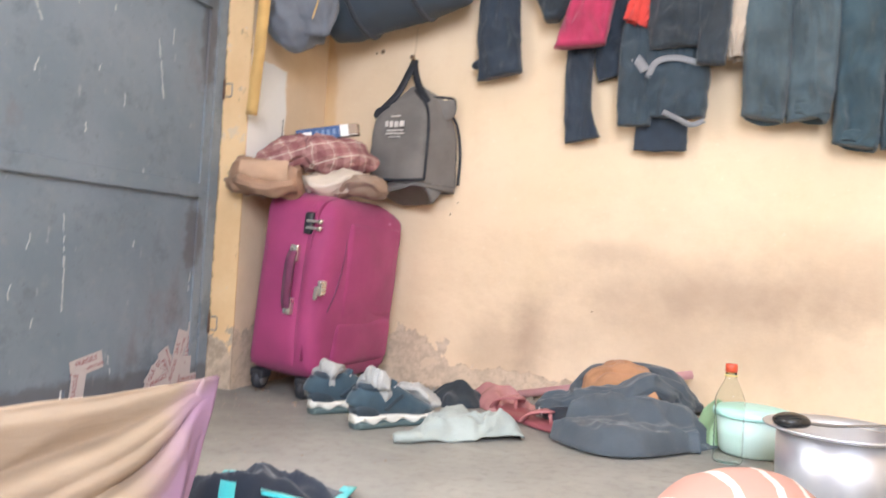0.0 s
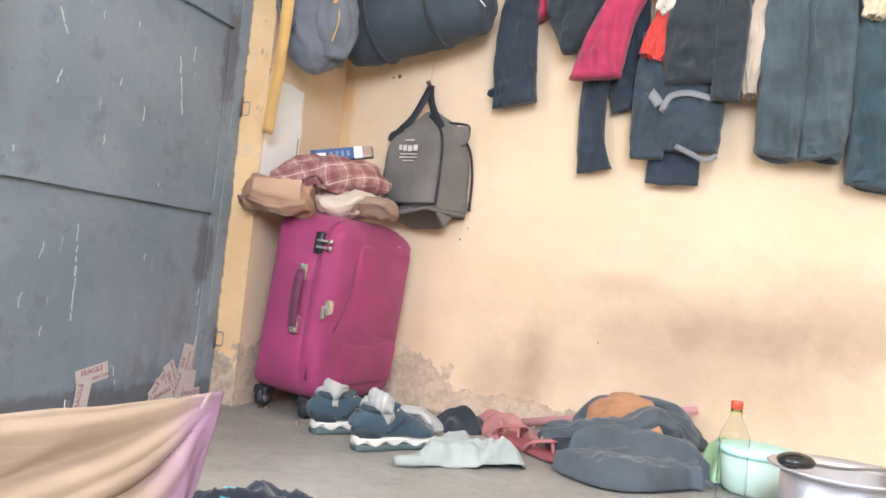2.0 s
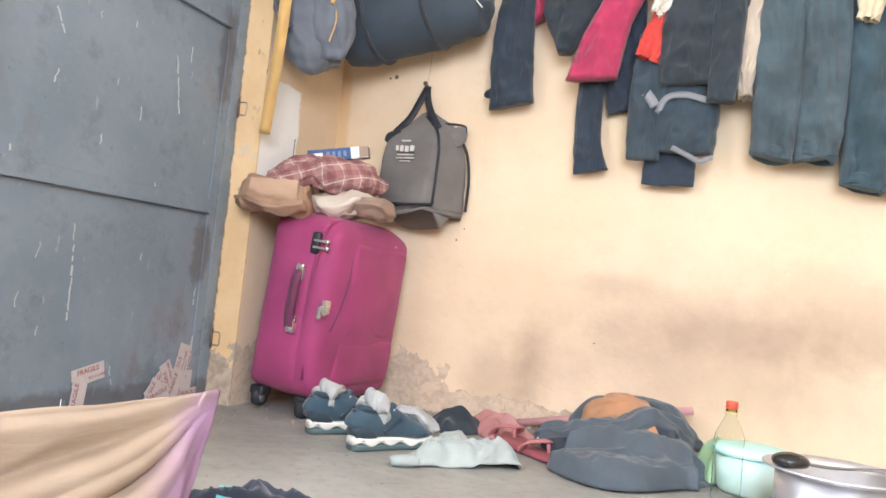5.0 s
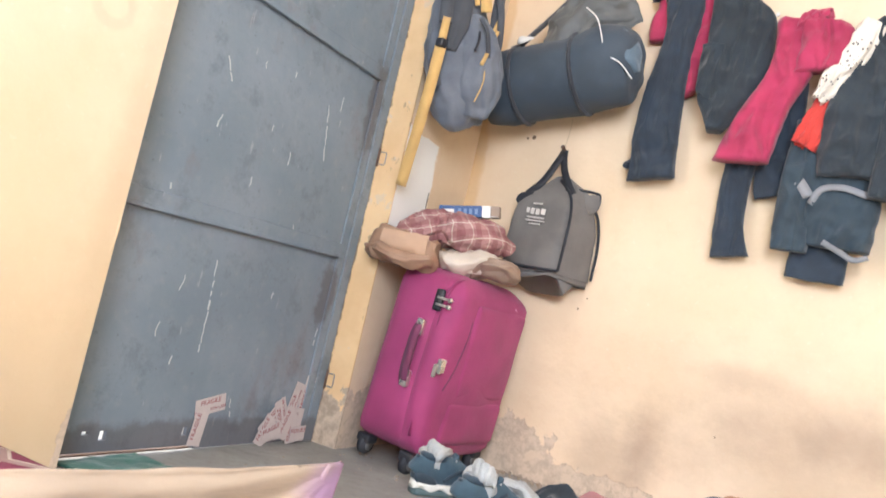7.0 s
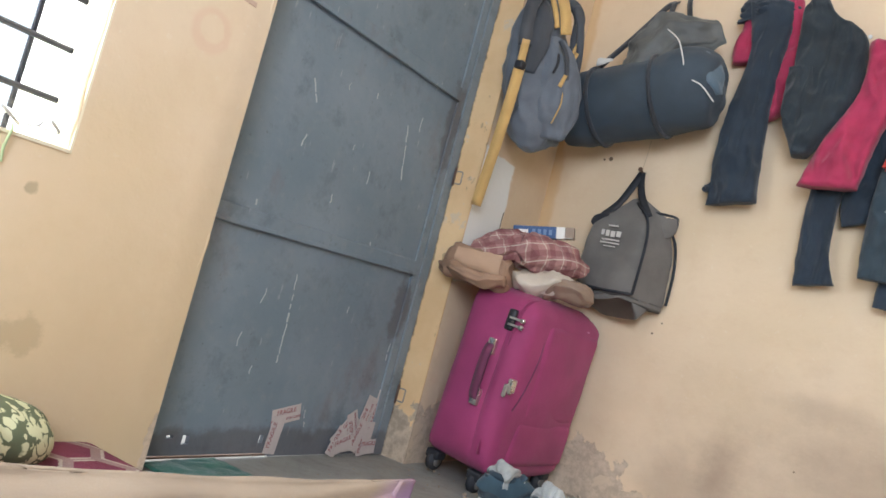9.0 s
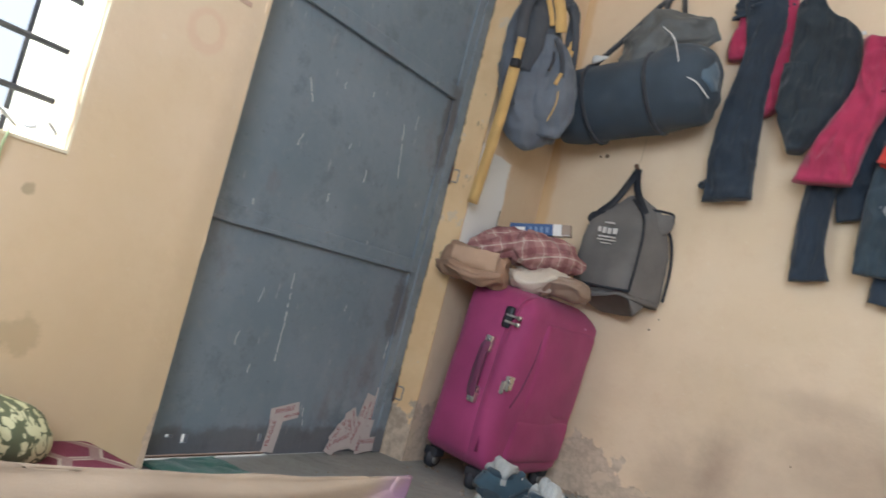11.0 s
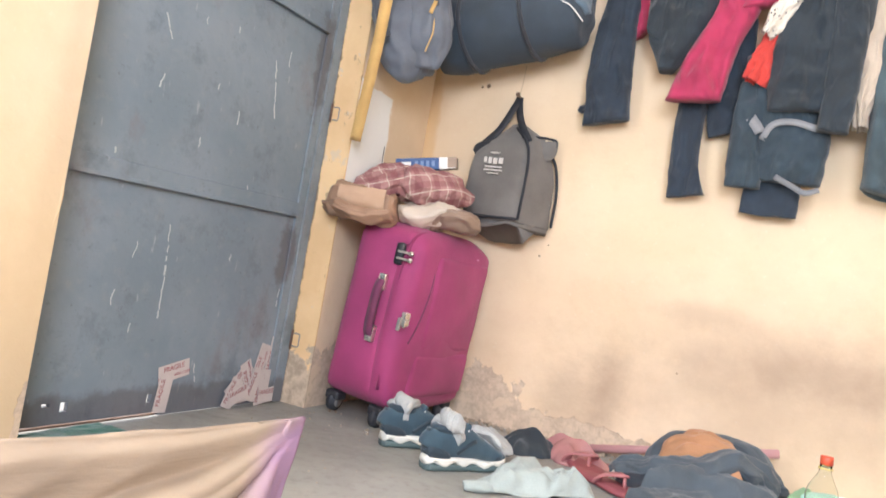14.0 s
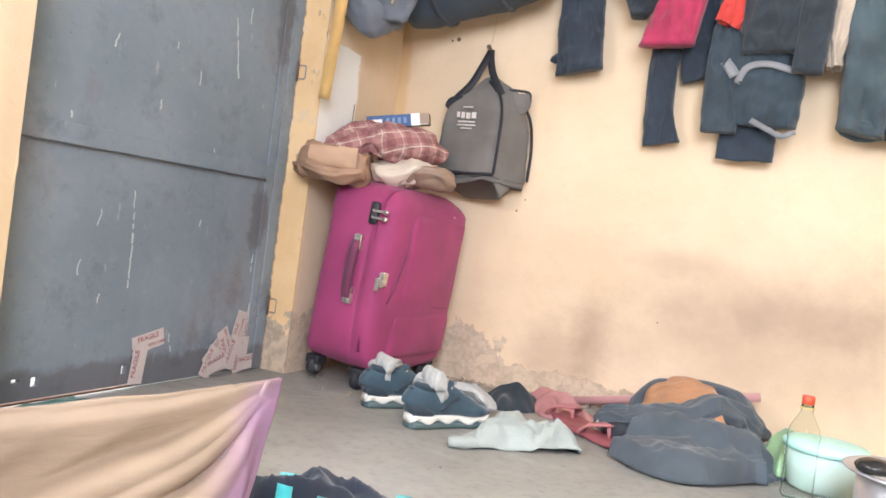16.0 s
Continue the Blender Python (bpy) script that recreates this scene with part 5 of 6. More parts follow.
def sneaker(place, heading, flip=1, label=""):
    s = thing("sneaker", place, label, "shoe", "pair of sneakers", rz=heading)
    s.scale = (0.86, 0.86, 0.84)
    ow = [(-0.138, 0, 0.010, 0.016, 0.009), (-0.125, 0, 0.009, 0.033, 0.009), (-0.06, 0, 0.009, 0.033, 0.009), (0.0, 0.004 * flip, 0.009, 0.034, 0.009), (0.07, 0.006 * flip, 0.009, 0.044, 0.009), (0.12, 0.002, 0.013, 0.034, 0.009), (0.142, 0, 0.020, 0.012, 0.006)]
    part("outsole", loft([(x, y, z + 0.003, w + 0.002, h + 0.004) for x, y, z, w, h in ow], 60, 28, side=(0, 1, 0), square=3.5), OUTSOLE, s, "grey rubber outsole")
    bm = loft([(x, y, z + (0.021 if x < 0.05 else 0.016), w + 0.003, 0.0125 if x < 0.05 else 0.010) for x, y, z, w, h in ow], 60, 32, side=(0, 1, 0), square=4)
    for v in bm.verts:
        if v.co.z < 0.030:
            v.co.z += 0.0065 * math.sin(v.co.x * 92) * (1 if v.co.x < 0.09 else 0.3)
    part("midsole", bm, FOAM, s, "white foam midsole with wavy edge")
    up = [(-0.134, 0, 0.062, 0.018, 0.026), (-0.122, 0, 0.078, 0.032, 0.042), (-0.075, 0, 0.084, 0.036, 0.050), (-0.02, 0, 0.080, 0.037, 0.048), (0.03, 0.002, 0.068, 0.040, 0.036), (0.08, 0.005 * flip, 0.054, 0.042, 0.026), (0.118, 0.003, 0.046, 0.034, 0.018), (0.140, 0, 0.042, 0.010, 0.008)]
    upper = part("upper", loft(up, 50, 40, 0.0, 4, 1, (0, 1, 0), 0.003, 2.4), SHOE, s)
    part("toe_cap", loft([(0.085, 0.005 * flip, 0.048, 0.0415, 0.022), (0.112, 0.003, 0.044, 0.037, 0.018), (0.136, 0, 0.040, 0.018, 0.011), (0.1445, 0, 0.037, 0.006, 0.005)], 16, 32, side=(0, 1, 0)), SHOE_DARK, upper)
    part("heel_tab", loft([(-0.140, 0, 0.050, 0.014, 0.006), (-0.140, 0, 0.09, 0.015, 0.006), (-0.136, 0, 0.122, 0.012, 0.006)], 14, 20, side=(0, 1, 0)), SHOE_DARK, upper)
    ring = [(-0.078 + 0.040 * math.cos(a), 0.025 * math.sin(a), 0.121 - 0.004 * math.cos(a)) for a in [2 * math.pi * k / 16 for k in range(17)]]
    part("collar", tubeline(ring, 0.012, 48, 10), SHOE_DARK, s, "padded dark collar")
    part("tongue", loft([(-0.03, 0, 0.118, 0.024, 0.006), (-0.012, 0, 0.130, 0.026, 0.007), (-0.004, 0, 0.138, 0.020, 0.006)], 12, 20, side=(0, 1, 0)), SHOE, s)
    lace = part("lace", tubeline([(-0.015, -0.026, 0.122), (-0.005, 0.0, 0.128), (0.0, 0.026, 0.116)], 0.0028, 16, 6), CORD, s, "pale lace")
    for k in range(3):
        x = 0.008 + 0.017 * k
        part("lace_bar", tubeline([(x, -0.028, 0.107 - 0.010 * k), (x + 0.004, 0.0, 0.119 - 0.012 * k), (x + 0.008, 0.028, 0.105 - 0.010 * k)], 0.0026, 14, 6), SHOE_DARK, lace)
    part("heel_counter", loft([(-0.137, 0, 0.048, 0.030, 0.020), (-0.118, 0, 0.056, 0.0365, 0.030), (-0.088, 0, 0.050, 0.0385, 0.022), (-0.070, 0, 0.044, 0.036, 0.010)], 20, 32, side=(0, 1, 0)), SHOE_DARK, upper)
    part("pull_cord", tubeline([(-0.004, 0.012, 0.134), (0.012, 0.030, 0.126), (0.030, 0.042, 0.098), (0.022, 0.046, 0.078)], 0.0026, 20, 6), SHOE, lace)
    for side in (-1, 1):
        part("side_stripe", ribbon([(-0.05, side * 0.0375, 0.055), (-0.02, side * 0.039, 0.080), (0.01, side * 0.038, 0.098)], 0.012, 0.002, (0, side, 0.2), 10), SHOE_DARK, upper)
    return s


sneaker((0.617, -0.648, 0.0), 55, 1, "teal blue sneaker with wavy white sole, sock stuffed inside")
sneaker((0.445, -0.553, 0.0), 50, -1, "teal blue sneaker with wavy white sole beside its twin")


def crumpled_sock(place, h, seed, w=0.034):
    s = thing("sock", place, "crumpled grey-white sock stuffed in the sneaker", "sock", "socks in the sneakers")
    part("sock_cloth", loft([(0, 0, -0.03, w * 0.6, w * 0.5), (0.004, 0, -0.005, w, w * 0.8), (0.0, 0.0, h * 0.18, w * 0.8, w * 0.7), (-0.006, 0.004, h * 0.40, w * 1.15, w * 0.9), (0.0, 0.0, h * 0.58, w * 0.8, w * 0.7), (0.008, -0.004, h * 0.80, w * 1.1, w * 0.9), (0.018, 0.004, h * 0.98, w * 0.85, w * 0.6), (0.016, 0.004, h * 0.90, w * 0.4, w * 0.3)], 44, 56, 0.38, 7, seed, (1, 0, 0), 0.026), SOCK, s)


crumpled_sock((0.583, -0.698, 0.090), 0.046, 1)
crumpled_sock((0.404, -0.600, 0.088), 0.044, 4)
s = thing("sock", (0.615, -0.510, 0.056), "crumpled grey-white sock lying over the sneaker", "sock", "socks in the sneakers")
part("sock_cloth", loft([(-0.06, 0.02, 0.005, 0.015, 0.010), (-0.03, 0.01, 0.020, 0.038, 0.020), (0.01, 0, 0.028, 0.034, 0.016), (0.05, -0.01, 0.018, 0.040, 0.014), (0.075, -0.02, 0.0, 0.012, 0.008)], 48, 56, 0.5, 8, 2, (0, 1, 0), 0.026), SOCK, s)
part("sock_foot", loft([(0.0, 0.02, -0.058, 0.05, 0.004), (0.0, 0.02, -0.03, 0.045, 0.03), (0.0, 0.015, 0.01, 0.03, 0.02)], 16, 28, 0.1, 4, 2, (1, 0, 0), 0.008), SOCK, s)

MINT = cloth("pale_grey_green_cloth", (0.38, 0.425, 0.395), 0.95, 500.0, 0.12, 0.2, 11.0)
c = thing("face_towel", (0.862, -0.662, 0.0), "pale grey-green cloth lying crumpled on the floor", "cloth")


def towel(u, v):
    """A small towel thrown flat: four uneven corners, ridged towards the middle."""
    a = Vector((-0.165, -0.165, 0)).lerp(Vector((0.110, 0.025, 0)), u)
    b = Vector((-0.165, 0.155, 0)).lerp(Vector((0.035, 0.15, 0)), u)
    p = a.lerp(b, v)
    e = min(1.0, 6 * min(u, 1 - u, v, 1 - v) + 0.05)
    q = Vector((p.x * 11, p.y * 11, 4))
    p.z = 0.007 + 0.046 * e * (0.75 - 1.3 * abs(noise.noise(q))) + 0.026 * e * (0.4 - abs(noise.noise(q * 2.3))) + 0.010 * e
    p += 0.022 * noise.noise_vector(Vector((u * 3.1, v * 3.1, 7))) + 0.006 * noise.noise_vector(Vector((u * 9, v * 9, 2)))
    p.z = max(p.z, 0.006)
    return p


part("towel", surface(towel, 60, 50, 0.005), MINT, c)
part("rolled_edge", loft([(-0.165, -0.165, 0.014, 0.012, 0.010), (-0.155, -0.158, 0.016, 0.016, 0.012), (-0.125, -0.138, 0.016, 0.016, 0.012), (-0.11, -0.128, 0.014, 0.010, 0.008)], 20, 24, 0.12, 4, 2, (0, 1, 0), 0.004), MINT, c)
c = thing("black_sock", (0.66, -0.26, 0.0), "black crumpled sock behind the sneakers", "sock")
part("sock_cloth", heap(0, 0, 0.095, 0.060, 0.068, 8, 20, 0.7, 72, 0.3), BLACKISH, c)

SLIP = plain("maroon_rubber", (0.28, 0.075, 0.085), 0.6, 0, 0.15, 25.0)
SLIP_TOP = plain("pink_rubber_strap", (0.42, 0.16, 0.16), 0.5, 0, 0.12, 25.0)


def slipper(place, heading, label):
    s = thing("slipper", place, label, "slipper", "pair of maroon slippers", rz=heading)
    part("sole", loft([(-0.128, 0, 0.010, 0.012, 0.009), (-0.115, 0, 0.010, 0.032, 0.010), (-0.03, 0.0, 0.010, 0.034, 0.010), (0.06, 0.004, 0.010, 0.046, 0.010), (0.11, 0.002, 0.010, 0.036, 0.010), (0.130, 0, 0.010, 0.010, 0.008)], 36, 28, side=(0, 1, 0), square=3), SLIP, s)
    part("strap", ribbon([(-0.01, -0.040, 0.012), (0.015, -0.034, 0.040), (0.05, 0.0, 0.050), (0.02, 0.036, 0.040), (-0.005, 0.042, 0.012)], 0.026, 0.005, (0.2, 0, 1), 24), SLIP_TOP, s, "pink rubber strap")
    part("toe_post", cyl(bmesh.new(), (0.062, 0, 0.015), (0.055, 0, 0.048), 0.005, seg=10), SLIP_TOP, s)


slipper((0.945, -0.425, 0.0), -36, "maroon rubber slipper on the floor beside the towel")
slipper((0.825, -0.275, 0.0), -50, "maroon rubber slipper half under a plastic bag")
CLEAR = plain("dull_clear_plastic", (0.42, 0.20, 0.19), 0.22, 0, 0.3, 14.0, 0.4)
c = thing("plastic_bag", (0.80, -0.20, 0.0), "crumpled reddish clear plastic bag over the slipper", "plastic bag")
part("film", heap(0, 0, 0.135, 0.095, 0.060, 14, -30, 0.85, 96, 0.35), CLEAR, c)

JACKET = cloth("slate_jacket_cloth", (0.070, 0.088, 0.104), 0.85, 500.0, 0.2)
RUST_CLOTH = cloth("orange_brown_lining", (0.45, 0.225, 0.11), 0.85, 500.0, 0.15)
j = thing("jacket_heap", (1.18, -0.34, 0.0), "dark slate jacket with orange lining heaped on the floor", "jacket")
part("jacket_body", heap(0.03, 0.02, 0.205, 0.215, 0.115, 12, 10, 0.6, 110, 0.14), JACKET, j)


def front_panel(u, v):
    """The folded front lying over the floor, with a creased top edge."""
    a = Vector((-0.165, -0.245, 0)).lerp(Vector((0.195, -0.19, 0)), u)
    b = Vector((-0.120, -0.135, 0)).lerp(Vector((0.150, 0.02, 0)), u)
    p = a.lerp(b, v)
    p.y -= 0.13 * math.sin(math.pi * min(1.0, u * 1.08)) * (1 - v)
    up = math.sin(0.5 * math.pi * v) ** 0.75
    q = Vector((p.x * 9 + p.y * 6, p.y * 11 - p.x * 5, 2))
    fold = 0.5 * (1 + math.tanh((v - 0.62 - 0.10 * math.sin(5 * u)) * 14))
    p.z = 0.008 + (0.050 * min(1.0, 7 * v) + 0.050 * fold) * (0.5 + 0.5 * math.sin(math.pi * (0.15 + 0.75 * u))) + 0.034 * (0.35 - abs(noise.noise(q))) * min(1, 5 * v) + 0.012 * (0.3 - abs(noise.noise(q * 2.7))) * min(1, 5 * v)
    p.z = max(p.z, 0.007)
    return p


part("jacket_front", surface(front_panel, 70, 44, 0.006), JACKET, j)
part("jacket_sleeve", loft([(-0.235, -0.03, 0.03, 0.022, 0.016), (-0.18, -0.06, 0.055, 0.050, 0.034), (-0.09, -0.07, 0.080, 0.058, 0.040), (0.0, -0.05, 0.105, 0.055, 0.034), (0.09, 0.0, 0.112, 0.050, 0.030), (0.15, 0.06, 0.09, 0.03, 0.02)], 64, 72, 0.42, 9, 3, (0.2, 1, 0), 0.026), JACKET, j)
part("jacket_cuff", loft([(-0.07, -0.10, 0.075, 0.020, 0.012), (-0.05, -0.125, 0.060, 0.034, 0.018), (-0.03, -0.150, 0.040, 0.030, 0.012)], 24, 36, 0.35, 6, 4, (1, 0.3, 0), 0.010, hollow=True), JACKET, j)
part("collar", loft([(-0.165, 0.05, 0.03, 0.022, 0.03), (-0.135, 0.11, 0.105, 0.024, 0.036), (-0.06, 0.155, 0.150, 0.020, 0.04), (0.03, 0.165, 0.150, 0.020, 0.04), (0.11, 0.145, 0.125, 0.024, 0.04), (0.175, 0.09, 0.06, 0.03, 0.03)], 56, 44, 0.22, 6, 2, (0, 0.2, 1), 0.014), JACKET, j)
part("lining", loft([(-0.125, 0.06, 0.06, 0.03, 0.03), (-0.085, 0.075, 0.100, 0.050, 0.046), (-0.02, 0.085, 0.118, 0.058, 0.048), (0.05, 0.10, 0.116, 0.050, 0.036), (0.12, 0.12, 0.118, 0.022, 0.016)], 60, 76, 0.36, 10, 1, (0, 1, 0), 0.026), RUST_CLOTH, j, "orange-brown lining")
part("lining_edge", loft([(0.01, -0.06, 0.118, 0.012, 0.008), (0.045, -0.075, 0.125, 0.024, 0.010), (0.08, -0.095, 0.105, 0.010, 0.006)], 16, 20, 0.1, 4, 1, (1, 0, 0), 0.004), RUST_CLOTH, j, "orange-brown lining")
part("care_tag", ribbon([(-0.225, -0.085, 0.035), (-0.21, -0.075, 0.055), (-0.20, -0.072, 0.06)], 0.022, 0.002, (0.5, -0.5, 1), 6), CARD_WHITE, j, "white care tag")
ROD = plain("pink_plastic_pipe", (0.55, 0.30, 0.30), 0.5, 0, 0.12, 30.0)
r = thing("plastic_pipe", (0.80, -0.035, 0.014), "dusty pink plastic pipe lying along the wall base", "pipe")
bm = cyl(bmesh.new(), (0, 0, 0), (0.54, -0.035, 0.125), 0.013, seg=20, bevel=0.002)
part("pipe", bm, ROD, r)

# broken plaster along the foot of the wall
RUBBLE = plain("plaster_crumbs", (0.36, 0.29, 0.22), 0.95, 0, 0.3, 40.0, 0.4)
rng = random.Random(11)
bm = bmesh.new()


def crumb(m):
    """One lump of six corners."""
    c = [bm.verts.new(m @ Vector(q)) for q in ((1, 0, 0), (-1, 0, 0), (0, 1, 0), (0, -1, 0), (0, 0, 1), (0, 0, -1))]
    for a, b, d in ((0, 2, 4), (2, 1, 4), (1, 3, 4), (3, 0, 4), (2, 0, 5), (1, 2, 5), (3, 1, 5), (0, 3, 5)):
        bm.faces.new((c[a], c[b], c[d]))


for k in range(340):
    x = rng.uniform(0.36, 1.10) if k < 300 else rng.uniform(0.0, 0.4)
    q = rng.uniform(0.002, 0.009) if rng.random() < 0.88 else rng.uniform(0.010, 0.020)
    y = -q * 0.6 - abs(rng.gauss(0, 0.03)) if k < 300 else rng.uniform(-0.6, -0.1)
    crumb(pose(x, y, q * 0.3, rng.uniform(0, 90), rng.uniform(0, 90), rng.uniform(0, 180)) @ Matrix.Diagonal((q, q * rng.uniform(0.5, 1), q * rng.uniform(0.35, 0.8), 1)))
for k in range(140):
    q = rng.uniform(0.0012, 0.004)
    crumb(pose(abs(rng.gauss(0, 0.35)) + 0.02, rng.uniform(-1.3, -0.5), q * 0.4, 0, 0, rng.uniform(0, 180)) @ Matrix.Diagonal((q, q * 0.8, q * 0.5, 1)))
tagged(part("plaster_rubble", bm, RUBBLE, None, "", False), "crumbs of fallen plaster along the wall base", "rubble", "", "stuff")

# ---- kitchen things and cushion near the camera ----
def glassy(name, c, rough=0.05, mixin=0.9):
    n = Nodes(name, rough)
    n.b.inputs["Transmission Weight"].default_value = mixin
    n.b.inputs["IOR"].default_value = 1.12
    n.bump(n.noise(40.0), 0.05, 0.002)
    return n.done(n.mix(n.noise(12.0), shade(c, 0.95), c))


PET = glassy("clear_bottle_plastic", (0.95, 0.97, 0.94), 0.04, 1.0)
CAP = plain("red_cap", (0.58, 0.085, 0.035), 0.4)
b = thing("plastic_bottle", (1.432, -0.56, 0.0), "empty clear ridged plastic bottle with a red cap", "bottle")


def lathe(profile, seg=40):
    bm = bmesh.new()
    rings = [[bm.verts.new((r * math.cos(2 * math.pi * j / seg), r * math.sin(2 * math.pi * j / seg), z)) for j in range(seg)] for r, z in profile]
    for p, q in zip(rings, rings[1:]):
        for j in range(seg):
            bm.faces.new((p[j], p[(j + 1) % seg], q[(j + 1) % seg], q[j]))
    return bm


outer = [(0.001, 0.003), (0.030, 0.002), (0.034, 0.008)] + [(0.034 - 0.0022 * (k % 2), 0.014 + 0.0075 * k) for k in range(17)] + [(0.034, 0.145), (0.030, 0.160), (0.020, 0.180), (0.0125, 0.195), (0.0125, 0.212)]
inner = [(max(r - 0.0012, 0.001), z + 0.001) for r, z in outer]
bo = part("bottle_shell", lathe(outer + inner[::-1]), PET, b)
bo.visible_shadow = False
part("neck_ring", lathe([(0.0125, 0.202), (0.0155, 0.202), (0.0155, 0.206), (0.0125, 0.206)]), plain("yellow_neck", (0.62, 0.50, 0.18), 0.4), b, "yellowish neck ring")
part("cap", lathe([(0.001, 0.231), (0.012, 0.231), (0.0135, 0.229), (0.0135, 0.213), (0.0125, 0.212)]), CAP, b, "red screw cap")

GREEN = glassy("mint_plastic", (0.74, 0.92, 0.84), 0.35, 0.35)
LID = plain("teal_lid", (0.48, 0.79, 0.70), 0.4)
t = thing("plastic_tub", (1.49, -0.43, 0.0), "mint green plastic tub with a teal lid", "tub")
part("tub_wall", lathe([(0.001, 0.002), (0.070, 0.002), (0.078, 0.010), (0.090, 0.100), (0.086, 0.100), (0.074, 0.012), (0.001, 0.008)]), GREEN, t)
part("lid", lathe([(0.001, 0.118), (0.060, 0.117), (0.088, 0.112), (0.094, 0.106), (0.094, 0.094), (0.091, 0.094)]), LID, t, "teal lid")
c = thing("green_polythene", (1.405, -0.33, 0.0), "green polythene bag behind the jacket", "plastic bag")
part("film", heap(0, 0, 0.06, 0.09, 0.105, 31, 0, 0.5, 40, 0.2), plain("green_film", (0.30, 0.46, 0.26), 0.35, 0, 0.3, 12.0, 0.3), c)

ALU = plain("brushed_aluminium", (0.66, 0.67, 0.70), 0.42, 0.85, 0.05, 60.0, 0.0)
p = thing("cooking_pot", (1.625, -0.80, -0.0), "dented aluminium cooking pot with a flared rim", "pot")
part("pot_wall", lathe([(0.001, 0.003), (0.095, 0.002), (0.108, 0.010), (0.112, 0.06), (0.112, 0.138), (0.109, 0.138), (0.109, 0.012), (0.09, 0.006), (0.001, 0.006)], 56), ALU, p)
part("rim", lathe([(0.1095, 0.139), (0.1125, 0.139), (0.116, 0.141), (0.136, 0.146), (0.138, 0.149), (0.135, 0.151), (0.113, 0.147), (0.1095, 0.139)], 56), ALU, p, "flared rolled rim")
l = thing("ladle", (1.535, -0.855, 0.148), "black ladle resting across the pot rim", "ladle", rz=30)
DARK_STEEL = plain("dark_enamel", (0.03, 0.03, 0.028), 0.25, 0.3)
part("bowl", loft([(-0.034, 0, 0.010, 0.006, 0.004), (-0.024, 0, 0.013, 0.024, 0.012), (0.0, 0, 0.015, 0.032, 0.015), (0.024, 0, 0.013, 0.024, 0.012), (0.034, 0, 0.010, 0.006, 0.004)], 24, 28, side=(0, 1, 0)), DARK_STEEL, l)
part("shaft", tubeline([(0.028, 0, 0.010), (0.09, 0, 0.005), (0.16, 0.0, 0.006), (0.24, 0, 0.008)], 0.003, 16, 10), STEEL, l)


def stripes(name):
    n = Nodes(name, 0.9)
    dp = n.nt.nodes.new("ShaderNodeVectorMath")
    dp.operation = "DOT_PRODUCT"
    n.put(dp.inputs[0], n.co)
    dp.inputs[1].default_value = (1.0, -0.15, -0.75)
    f = n.math("FRACT", n.math("MULTIPLY", dp.outputs["Value"], 16.0))
    w = n.ramp(n.math("ABSOLUTE", n.math("SUBTRACT", f, 0.5)), 0.10, 0.115, 1.0, 0.0)
    m = n.math("MULTIPLY", n.ramp(n.math("ABSOLUTE", n.math("SUBTRACT", f, 0.86)), 0.09, 0.10, 1.0, 0.0), n.ramp(dp.outputs["Value"], 0.02, 0.03))
    col = n.mix(n.noise(7.0), (0.46, 0.24, 0.19), (0.56, 0.33, 0.26))
    col = n.mix(m, col, (0.24, 0.08, 0.075))
    n.bump(n.noise(26.0, 4.0), 0.3, 0.006)
    return n.done(n.mix(w, col, (0.68, 0.62, 0.55)))


c = thing("striped_cushion", (1.44, -1.295, 0.0), "pink and maroon cushion with white stripes on the floor", "cushion", rz=40)
part("cushion_cover", loft([(-0.165, 0, 0.045, 0.01, 0.008), (-0.15, 0, 0.055, 0.06, 0.040), (-0.06, 0, 0.072, 0.11, 0.072), (0.06, 0, 0.070, 0.11, 0.070), (0.14, 0, 0.045, 0.06, 0.038), (0.155, 0, 0.04, 0.01, 0.008)], 40, 44, 0.05, 5, 2, (0, 1, 0), 0.010), stripes("striped_cushion_cloth"), c)

TURQ = cloth("turquoise_webbing", (0.06, 0.58, 0.60), 0.8, 800.0, 0.12)
NAVY_BAG = cloth("navy_bag_cloth", (0.018, 0.024, 0.038), 0.95, 400.0, 0.3)
GB = Nodes("grey_blue_bag_cloth", 0.9)
gd = GB.math("ADD", GB.math("ADD", GB.math("MULTIPLY", GB.axis(0), 0.55), GB.axis(1)), GB.math("MULTIPLY", GB.noise(6.0, 3.0), 0.03))
gr = GB.ramp(GB.math("ABSOLUTE", GB.math("SUBTRACT", GB.math("FRACT", GB.math("MULTIPLY", gd, 55.0)), 0.5)), 0.30, 0.48)
GB.bump(GB.math("ADD", GB.math("MULTIPLY", gr, -0.4), GB.noise(16.0, 3.0)), 0.6, 0.012)
GREY_BAG = GB.done(GB.mix(GB.math("MULTIPLY", gr, 0.5), GB.mix(GB.ramp(GB.noise(9.0, 4.0), 0.3, 0.7), (0.12, 0.14, 0.175), (0.20, 0.22, 0.25)), (0.07, 0.085, 0.11)))
n_ = thing("flat_bag", (0.78, -1.42, 0.0), "empty navy and grey bag with turquoise straps lying on the floor", "bag")
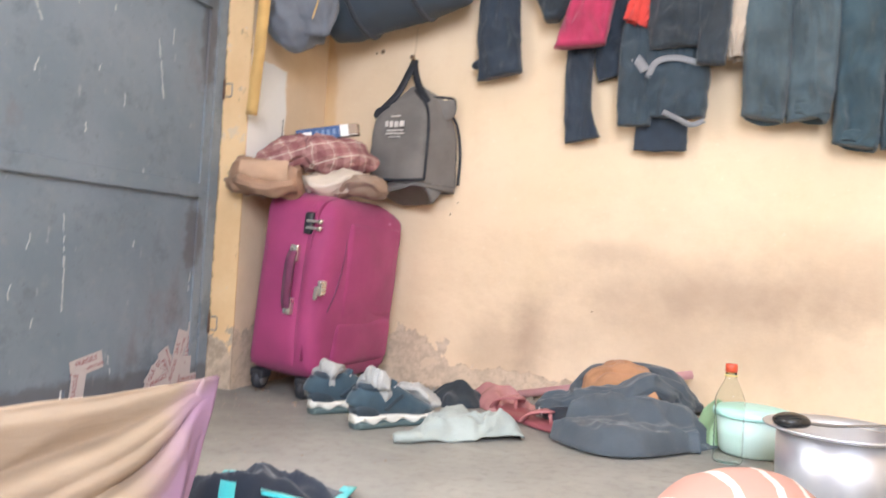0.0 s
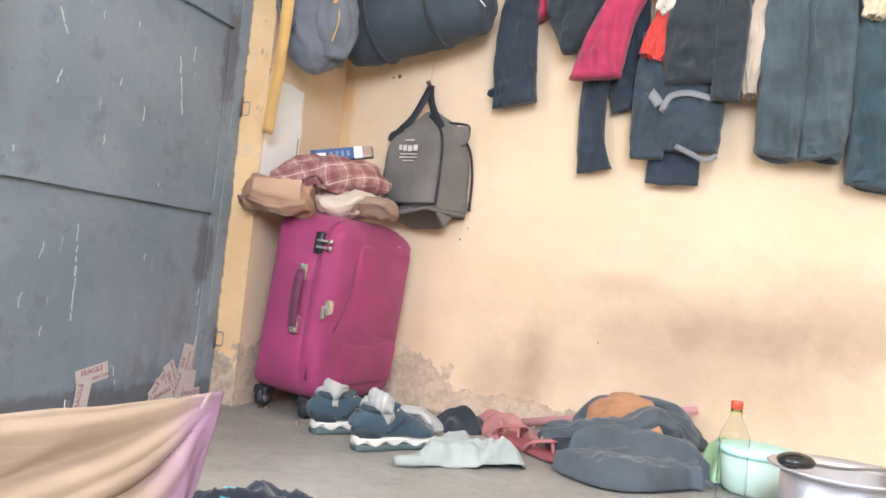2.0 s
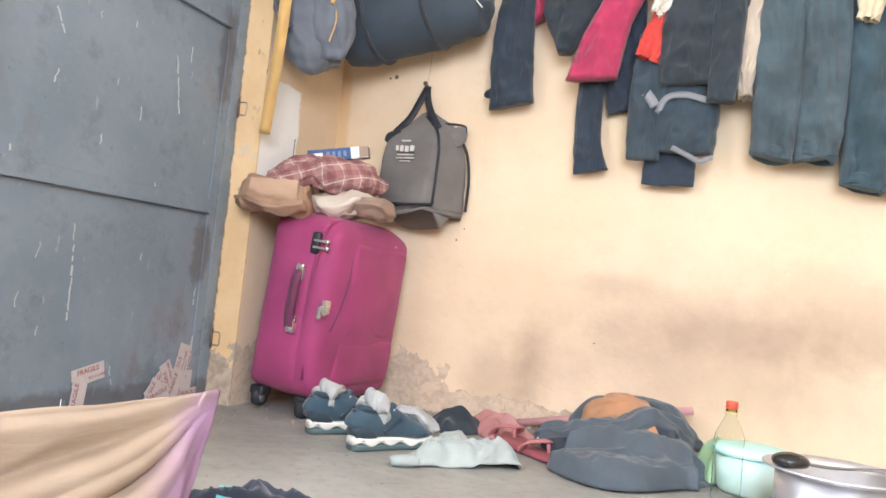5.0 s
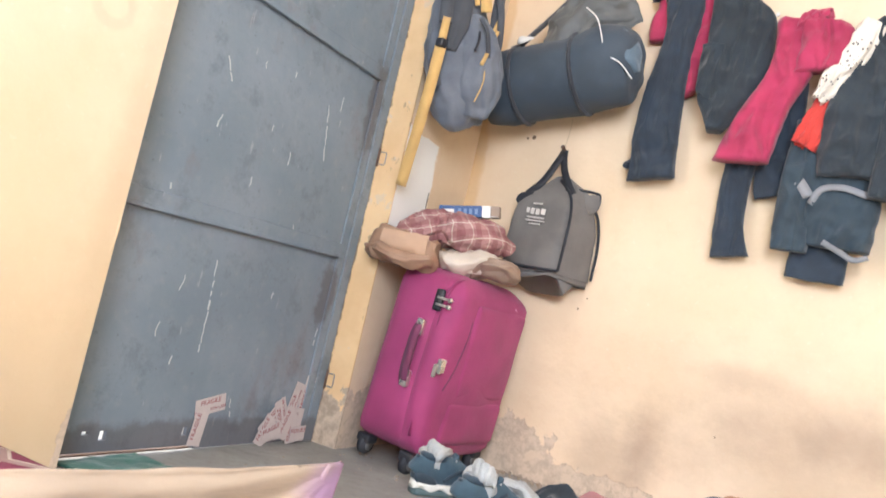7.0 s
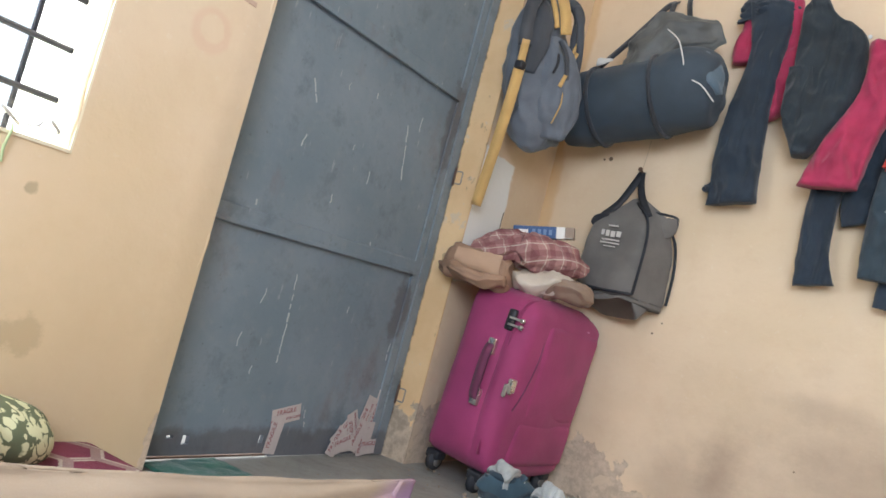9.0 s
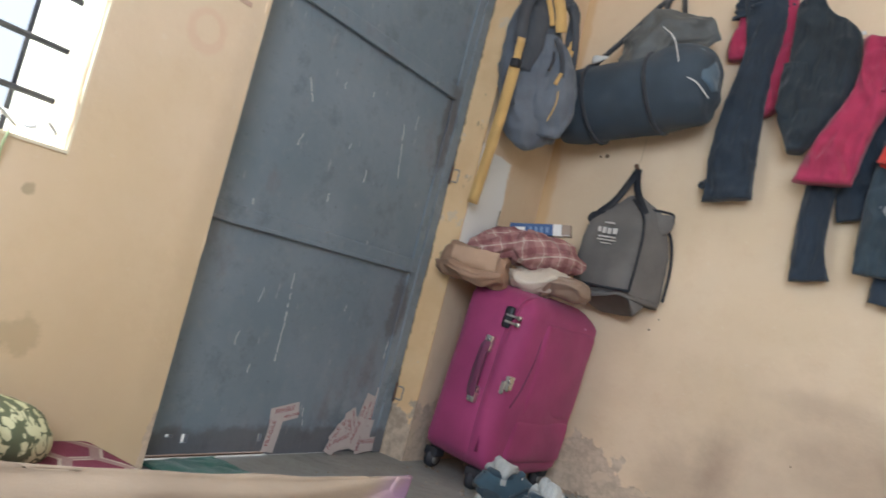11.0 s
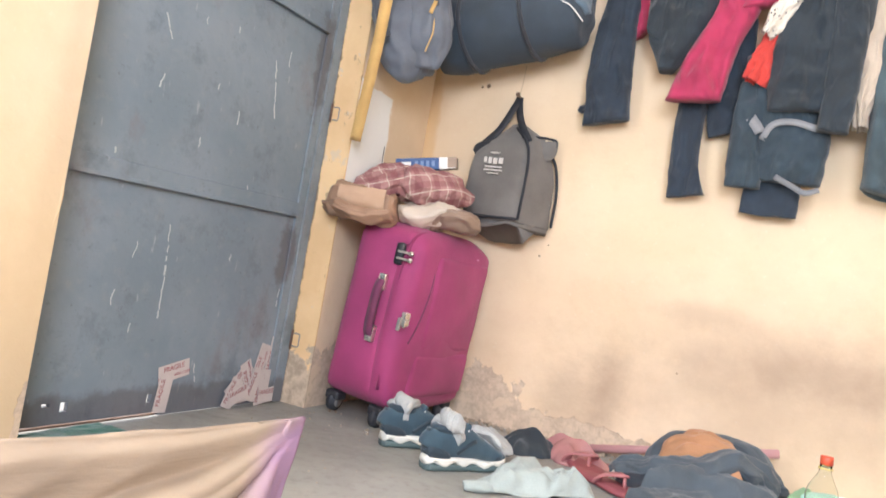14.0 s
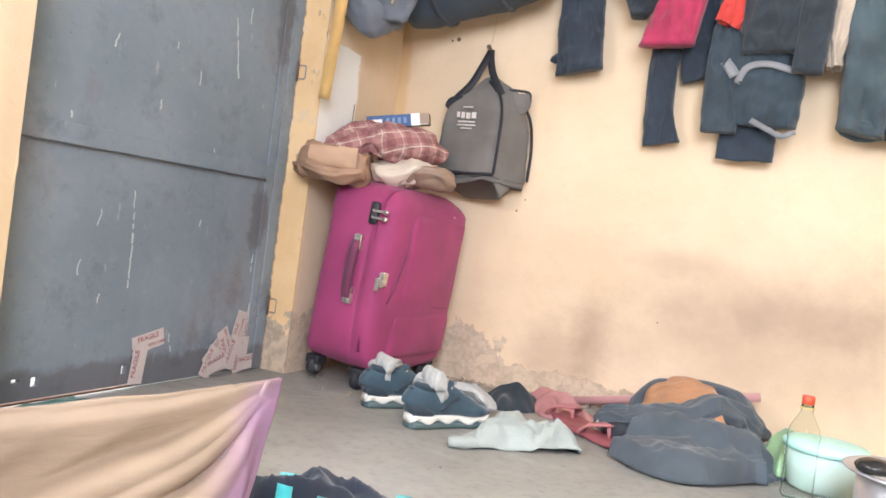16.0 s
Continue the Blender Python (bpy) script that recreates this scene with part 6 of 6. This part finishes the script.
part("bag_flap", heap(-0.085, 0.03, 0.16, 0.115, 0.075, 41, 40, 0.6, 80, 0.2), NAVY_BAG, n_)
part("bag_panel", heap(0.125, -0.04, 0.28, 0.19, 0.030, 47, 12, 0.4, 72, 0.12), GREY_BAG, n_)
for pts in (((0.0, 0.20, 0.012), (0.035, 0.07, 0.024), (0.062, -0.05, 0.030)), ((-0.04, -0.03, 0.058), (0.0, 0.0, 0.045), (0.042, 0.035, 0.026)), ((0.062, -0.05, 0.030), (0.10, -0.02, 0.026), (0.15, 0.03, 0.018)), ((-0.135, 0.035, 0.058), (-0.118, 0.0, 0.068), (-0.088, -0.050, 0.056), (-0.066, -0.085, 0.030))):
    part("strap", ribbon(pts, 0.024, 0.003, (0, 0, 1), 14), TURQ, n_, "turquoise strap")

# ---- on the window sill ----
cb = thing("charger_cable", (-0.03, -1.90, 0.607), "tangled white cable and charger on the window sill", "cable")
rng = random.Random(7)
pts = [(0.03 * math.sin(k * 1.9) + 0.02, -0.06 + 0.012 * k + 0.02 * math.sin(k * 2.7), 0.008 + 0.028 * abs(math.sin(k * 1.3))) for k in range(12)]
part("cord", tubeline(pts, 0.0028, 90, 8), CORD, cb)
part("cord_end", tubeline([(0.03, 0.0, 0.01), (0.045, -0.004, 0.0), (0.040, -0.006, -0.03), (0.036, -0.002, -0.055)], 0.0024, 20, 8), plain("pale_green_cord", (0.55, 0.66, 0.36), 0.7), cb)
part("charger", boxes(((-0.005, -0.115, 0.0), (0.030, -0.055, 0.026)), bevel=0.004), plain("grey_charger", (0.30, 0.30, 0.32), 0.4), cb, "grey charger block")
# faded writing beside the door, too worn to read
w = thing("wall_writing", (0.0, -1.515, 1.03), "faded red writing on the wall beside the door", "writing")
FADED = plain("faded_red_paint", (0.60, 0.41, 0.30), 0.85)
for k, (y, z, L) in enumerate(((0.0, 0.012, 0.034), (-0.010, -0.006, 0.05), (-0.045, -0.006, 0.012))):
    part("stroke", boxes(((0.0, y - L / 2, z - 0.005), (0.002, y + L / 2, z + 0.005)), bevel=0.0005), FADED, w, "", False)
